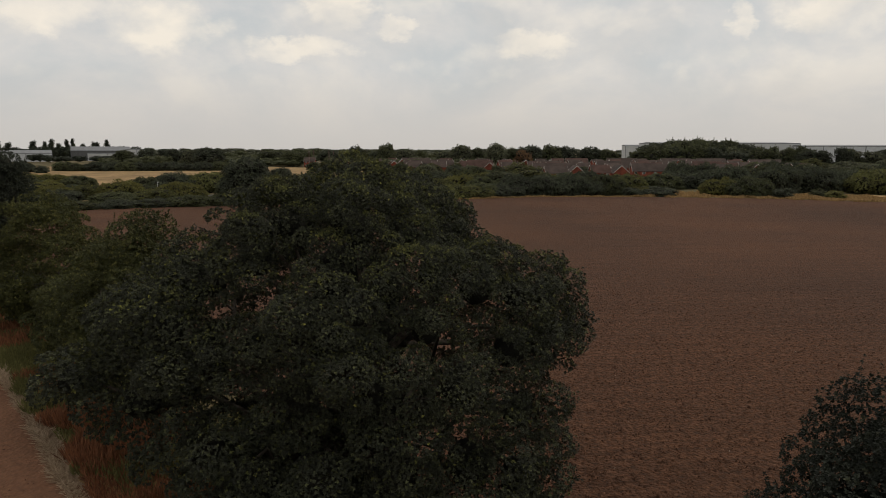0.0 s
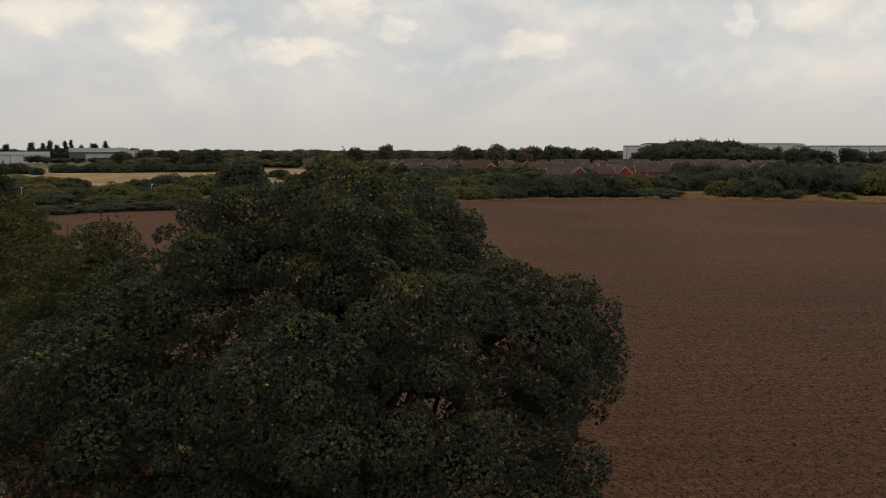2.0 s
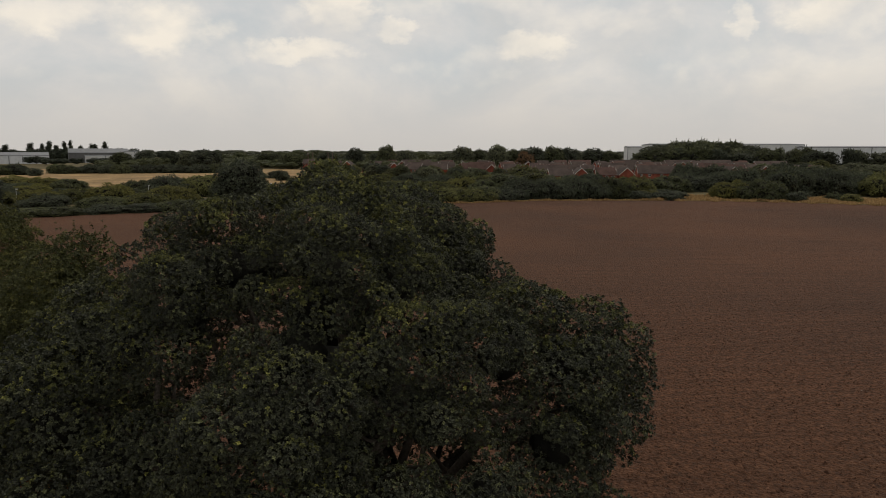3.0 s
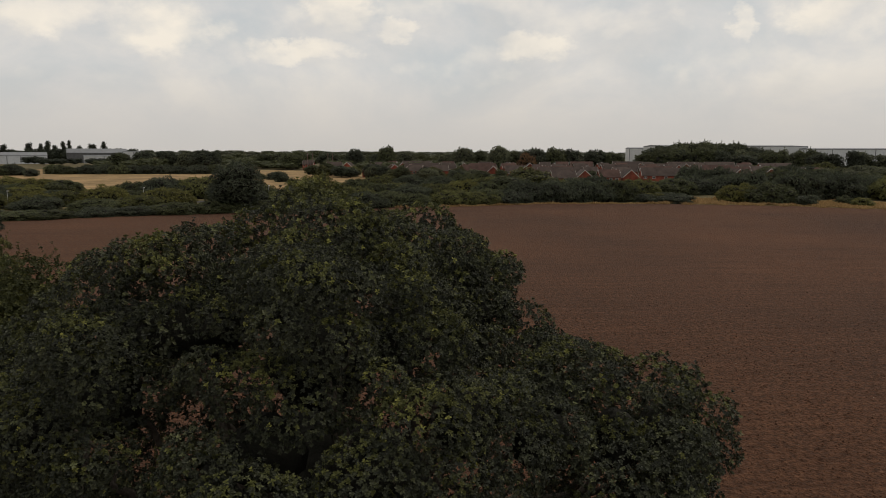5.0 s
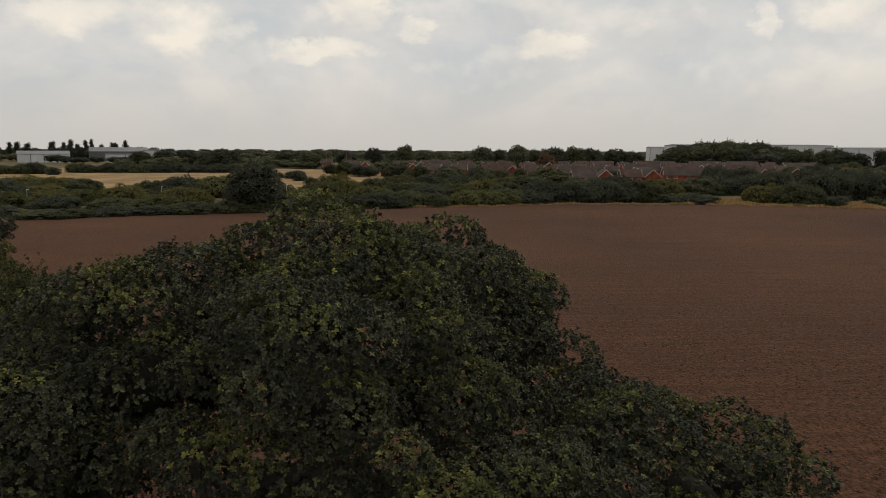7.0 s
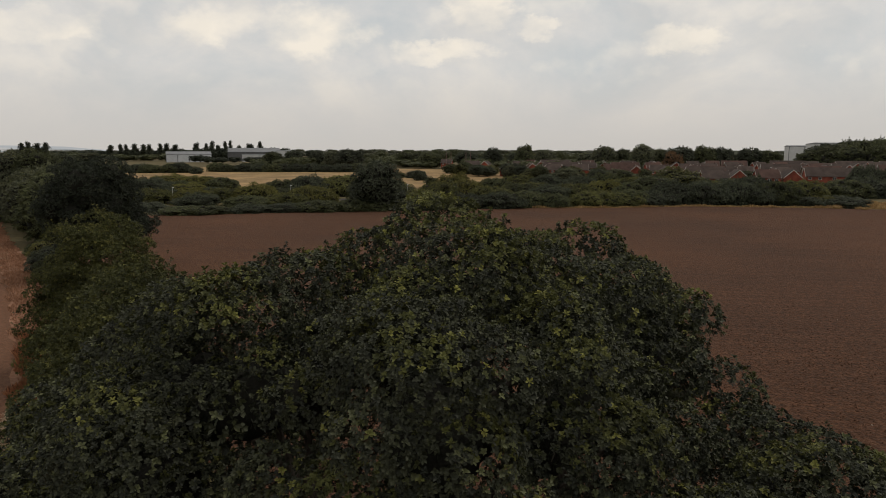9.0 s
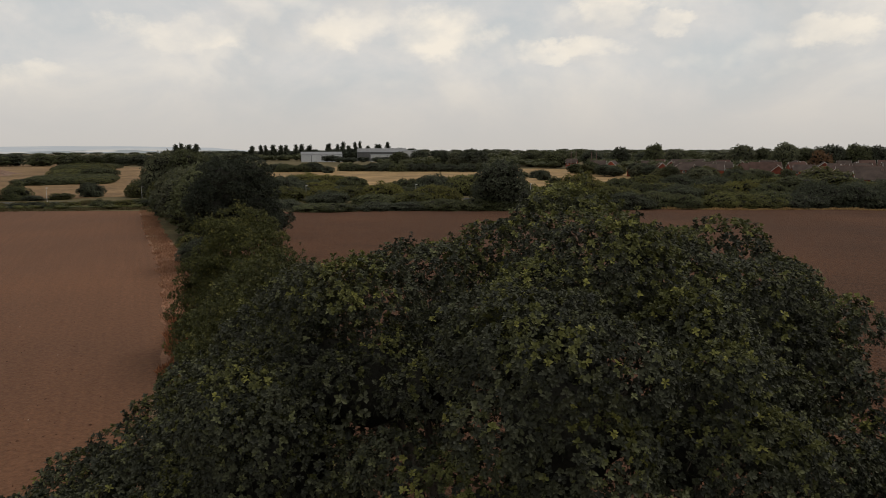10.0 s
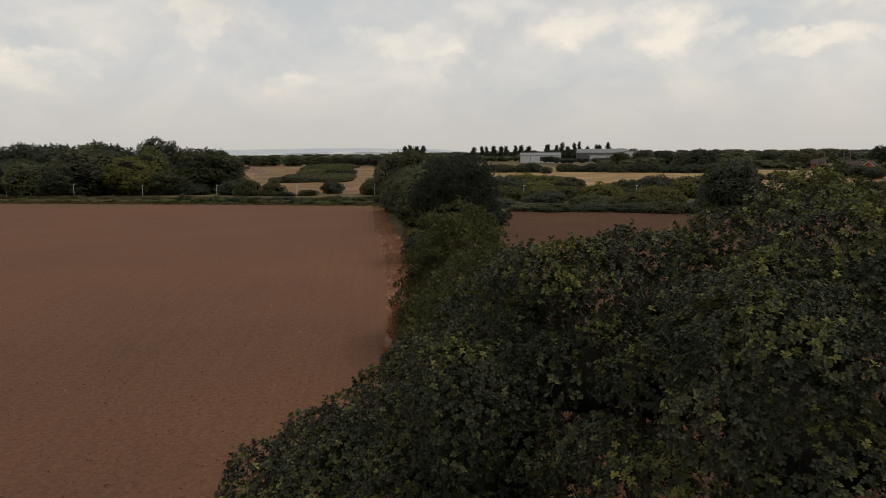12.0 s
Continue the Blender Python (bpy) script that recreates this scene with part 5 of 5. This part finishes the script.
far_wood("low_hedge", "low rough hedge between field and road", row_sites(rng, [(-330, 55), (-258, 100), (-223, 121), (-190, 141), (-168, 153), (-150, 164)], 2.6, 4.0, (0.8, 2.1), (2.5, 5)), SCRUB_LEAF, 86)
belt(rng, [(-208, 134), (-190, 144), (-168, 157), (-152, 166)], 4.5, 2.5, BUSHES, BUSH, (1.5, 2.6), (4, 6), "low hedge at the field corner")
post = build_lamp_post()
for x, y in ((-262.9, 123), (-238, 136), (-212.9, 149.6), (-190, 166), (-167, 180.5), (-122, 203), (-92, 221), (-58, 237), (-20, 250), (20, 262), (62, 275)):
    copy_thing(post, pose(x, y, 0, 0, 0, 60))


# ---- loose cover: grasses, docks, clods ----
def sward(name, label, category, line, lo, hi, n, h, w, mat, seed, lean=0.35):
    """Upright blades in a strip beside a polyline, lo to hi metres to its right."""
    rng = np.random.default_rng(seed)
    P = np.array(line, float)
    seg = np.linalg.norm(np.diff(P, axis=0), axis=1)
    at = rng.random(n) * seg.sum()
    k = np.minimum(np.searchsorted(np.cumsum(seg), at), len(seg) - 1)
    f = (at - (np.cumsum(seg) - seg)[k]) / seg[k]
    d = (P[k + 1] - P[k]) / seg[k][:, None]
    # tufts: draw towards clump centres along the strip
    off = lo + (hi - lo) * rng.random(n)
    off += 0.13 * (hi - lo) * np.sin(at * 0.9) * np.sin(at * 0.23)
    Q = P[k] + (P[k + 1] - P[k]) * f[:, None] + np.stack([d[:, 1], -d[:, 0]], 1) * off[:, None]
    base = np.column_stack([Q, np.full(n, 0.02)])
    D = unit(np.column_stack([rng.normal(size=(n, 2)) * lean, np.ones(n)]))
    N = unit(np.column_stack([rng.normal(size=(n, 2)), np.zeros(n)]))
    tall = rng.uniform(*h, n) * (0.75 + 0.35 * np.sin(at * 0.7) * np.sin(at * 0.31 + 1))
    V, F = kites(base, D, N, tall, rng.uniform(*w, n), 0.1)
    ob = new(name, mesh_of(name, V, F, mat))
    return tagged(ob, label, category, "", "stuff")


ROAD_SIDE = [(-420, 36), (-290, 108), (-212, 153), (-167, 180), (-140, 194)]
MARGIN = [tuple(by_line(s, d)) for s, d in EDGE_SD if s > 10]
EDGE_LINE = [tuple(by_line(s, d)) for s, d in ((28, -2.9), (42, -2.2), (50, -1.2), (60, -0.4), (70, 0.2))]
sward("dry_grass", "pale flattened straw along the field margin", "grass", EDGE_LINE, -0.1, 0.65, 13000, (0.3, 0.8), (0.02, 0.045), PALE_BLADE, 61, 2.2)
sward("dry_grass", "thin reddish dry grass beside the hedge", "grass", MARGIN[3:], 0.0, 3.4, 14000, (0.2, 0.6), (0.07, 0.14), RUST_BLADE, 62, 0.6)
sward("dry_grass", "pale dry grass along the field margin", "grass", MARGIN[5:], 0.0, 1.6, 1500, (0.15, 0.4), (0.06, 0.12), PALE_BLADE, 68, 0.9)
sward("dock_plants", "rust-red seeding docks beside the dry margin", "weeds", [tuple(by_line(s, d)) for s, d in ((68, 0.2), (90, 1.4))], 0.3, 4.5, 12000, (0.4, 1.1), (0.05, 0.1), DOCK_BLADE, 77)
sward("nettle_weeds", "yellow-green coarse weeds beside the dry margin", "weeds", [tuple(by_line(s, d)) for s, d in ((52, -0.6), (60, 0.0), (70, 0.6))], 0.2, 4.0, 22000, (0.3, 0.9), (0.04, 0.1), GREEN_BLADE, 78)
sward("dock_plants", "rust-red seeding docks at the hedge foot", "weeds", EDGE_LINE[:4], 1.0, 7.0, 52000, (0.45, 1.3), (0.03, 0.08), DOCK_BLADE, 63)
sward("nettle_weeds", "dull green weeds and coarse grass", "weeds", MARGIN[:4], 0.6, 6.0, 34000, (0.3, 0.9), (0.05, 0.12), GREEN_BLADE, 64)
NEAR_LINE = [tuple(by_line(s, d)) for s, d in ((-30, -1.5), (20, -1.5), (45, -1.0))]
sward("dry_grass", "rough dry grass at the near end of the hedge", "grass", NEAR_LINE, 0.0, 4.5, 26000, (0.2, 0.6), (0.03, 0.08), STRAW_BLADE, 75, 0.7)
sward("nettle_weeds", "dull green weeds between hedge shrubs", "weeds", NEAR_LINE, 3.0, 10.5, 40000, (0.3, 0.9), (0.05, 0.12), GREEN_BLADE, 76)
FAR_EDGE = [(-97, 158), (-87, 176), (-71, 186), (-15, 212), (7, 217), (30, 227), (67, 229)]
sward("dry_grass", "thin dry grass at the hedge foot", "grass", FAR_EDGE[3:][::-1], -0.5, 1.4, 3000, (0.3, 0.9), (0.2, 0.4), STRAW_BLADE, 65)
sward("dry_grass", "pale dry grass strip beside the field", "grass", [(67, 229), (87, 226), (105, 222), (126, 211), (190, 185)], -26, 0, 42000, (0.4, 1.2), (0.25, 0.5), STRAW_BLADE, 66)
sward("dry_grass", "dull dry grass along the road verge", "grass", [(-330, 52), (-258, 97), (-223, 118), (-190, 138), (-168, 150), (-147, 162)], -6, 0, 16000, (0.4, 1.0), (0.25, 0.5), VERGE_BLADE, 67)
sward("verge_weeds", "tall dull brown weeds in front of the road", "weeds", ROAD_SIDE, 0, 5, 26000, (0.7, 1.5), (0.2, 0.42), VERGE_BLADE, 69, 0.3)
sward("verge_weeds", "dark green weeds and young brambles by the road", "weeds", ROAD_SIDE, 0.5, 4, 12000, (0.6, 1.5), (0.2, 0.45), GREEN_BLADE, 70, 0.5)


def scatter_clods(name, label, n, span, size, mat, seed, keep):
    rng = np.random.default_rng(seed)
    x = rng.uniform(span[0], span[1], n)
    y = rng.uniform(span[2], span[3], n)
    d = (np.column_stack([x, y]) - LINE_A) @ ACROSS
    # thinning out with distance
    ok = keep(d) & (rng.random(n) < np.clip(1.25 - np.hypot(x, y) / 85.0, 0.0, 1.0) ** 1.5)
    C = np.column_stack([x, y, np.full(n, 0.06)])[ok]
    r = size[0] + (size[1] - size[0]) * rng.random(len(C)) ** 2.2
    V, F = crumbs(C, r[:, None] * rng.uniform(0.6, 1.2, (len(C), 3)) * np.array([1, 1, 0.8]), rng)
    ob = new(name, mesh_of(name, V, F, mat))
    return tagged(ob, label, "soil", "", "stuff")


scatter_clods("soil_clods", "crumbly brown clods on the tilled soil", 210000, (4, 80, 16, 95), (0.02, 0.11), CLOD, 71, lambda d: d > 10.5)
scatter_clods("soil_clods", "small reddish clods on the tilled soil", 26000, (-95, -12, 10, 100), (0.02, 0.08), CLOD, 72, lambda d: d < -3.0)
scatter_clods("field_stones", "pale stones scattered over the tilled soil", 700, (4, 90, 14, 100), (0.02, 0.06), STONE, 73, lambda d: d > 10.5)
scatter_clods("field_stones", "pale stones scattered over the tilled soil", 260, (-110, -12, 20, 100), (0.02, 0.06), STONE, 74, lambda d: d < -3.0)


# ---- the spoil mound and the far hills ----
def build_mound():
    rng = np.random.default_rng(91)
    U, T = np.meshgrid(np.linspace(0, 1, 15), np.arange(48) * 2 * math.pi / 48, indexing="ij")
    rough = 0.16 * np.sin(3 * T + 1) + 0.09 * np.sin(7 * T) + 0.05 * np.sin(13 * T + 2)
    x, y = 46 * U * (1 + rough) * np.cos(T), 24 * U * (1 + rough) * np.sin(T)
    z = 5.6 * np.cos(U * math.pi / 2) ** 1.4 * (1 + 0.22 * np.sin(x * 0.11) + 0.1 * np.sin(y * 0.3 + x * 0.2)) + 0.12 * rng.normal(size=U.shape) * (U < 1) - 0.05 * (U == 1)
    i, j = np.meshgrid(np.arange(14), np.arange(48), indexing="ij")
    k = (j + 1) % 48
    F = np.stack([i * 48 + j, (i + 1) * 48 + j, (i + 1) * 48 + k, i * 48 + k], -1).reshape(-1, 4)
    ob = new("mound", mesh_of("mound", np.stack([x, y, z], -1).reshape(-1, 3), F, MOUND_EARTH, smooth=True))
    ob.matrix_basis = pose(-455, 325, 0, 0, 0, -38)
    tagged(ob, "long low mound of bare pinkish-brown earth", "mound", "", "structure")


build_mound()


def build_hills():
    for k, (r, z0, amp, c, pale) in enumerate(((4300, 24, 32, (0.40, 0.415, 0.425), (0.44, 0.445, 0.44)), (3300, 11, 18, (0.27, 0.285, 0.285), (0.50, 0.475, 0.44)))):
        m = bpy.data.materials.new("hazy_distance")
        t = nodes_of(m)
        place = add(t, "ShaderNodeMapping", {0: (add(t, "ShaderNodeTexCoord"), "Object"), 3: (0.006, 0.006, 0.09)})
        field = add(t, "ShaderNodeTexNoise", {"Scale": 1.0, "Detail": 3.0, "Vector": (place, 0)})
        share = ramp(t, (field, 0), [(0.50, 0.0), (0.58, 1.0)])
        # the hills glow by themselves, with far haze put into both colours
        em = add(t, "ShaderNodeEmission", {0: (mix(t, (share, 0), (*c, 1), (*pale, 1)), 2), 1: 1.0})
        add(t, "ShaderNodeOutputMaterial", {0: (em, 0)})
        ang = np.radians(np.linspace(36, 68, 260))
        z = z0 + amp * (np.sin(ang * 3.1 + k) * 0.4 + np.sin(ang * 7.7 + 2 * k) * 0.25 + np.sin(ang * 17) * 0.12)
        z = z * np.clip(np.minimum(np.linspace(0, 8, 260), np.linspace(8, 0, 260)), 0, 1)
        top = np.stack([-r * np.sin(ang), r * np.cos(ang), z], 1)
        low = top * [1, 1, 0] - [0, 0, 5]
        V = np.concatenate([top, low])
        i = np.arange(259)
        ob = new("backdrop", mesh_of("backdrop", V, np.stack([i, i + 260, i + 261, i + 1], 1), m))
        tagged(ob, "glowing backdrop hills with haze in their colour", "backdrop", "", "structure")


build_hills()
for ob in [o for o in scene.collection.objects if o.parent is None and o.type == "EMPTY" and o.location.y < -580]:
    for o in (*ob.children_recursive, ob):
        bpy.data.objects.remove(o)
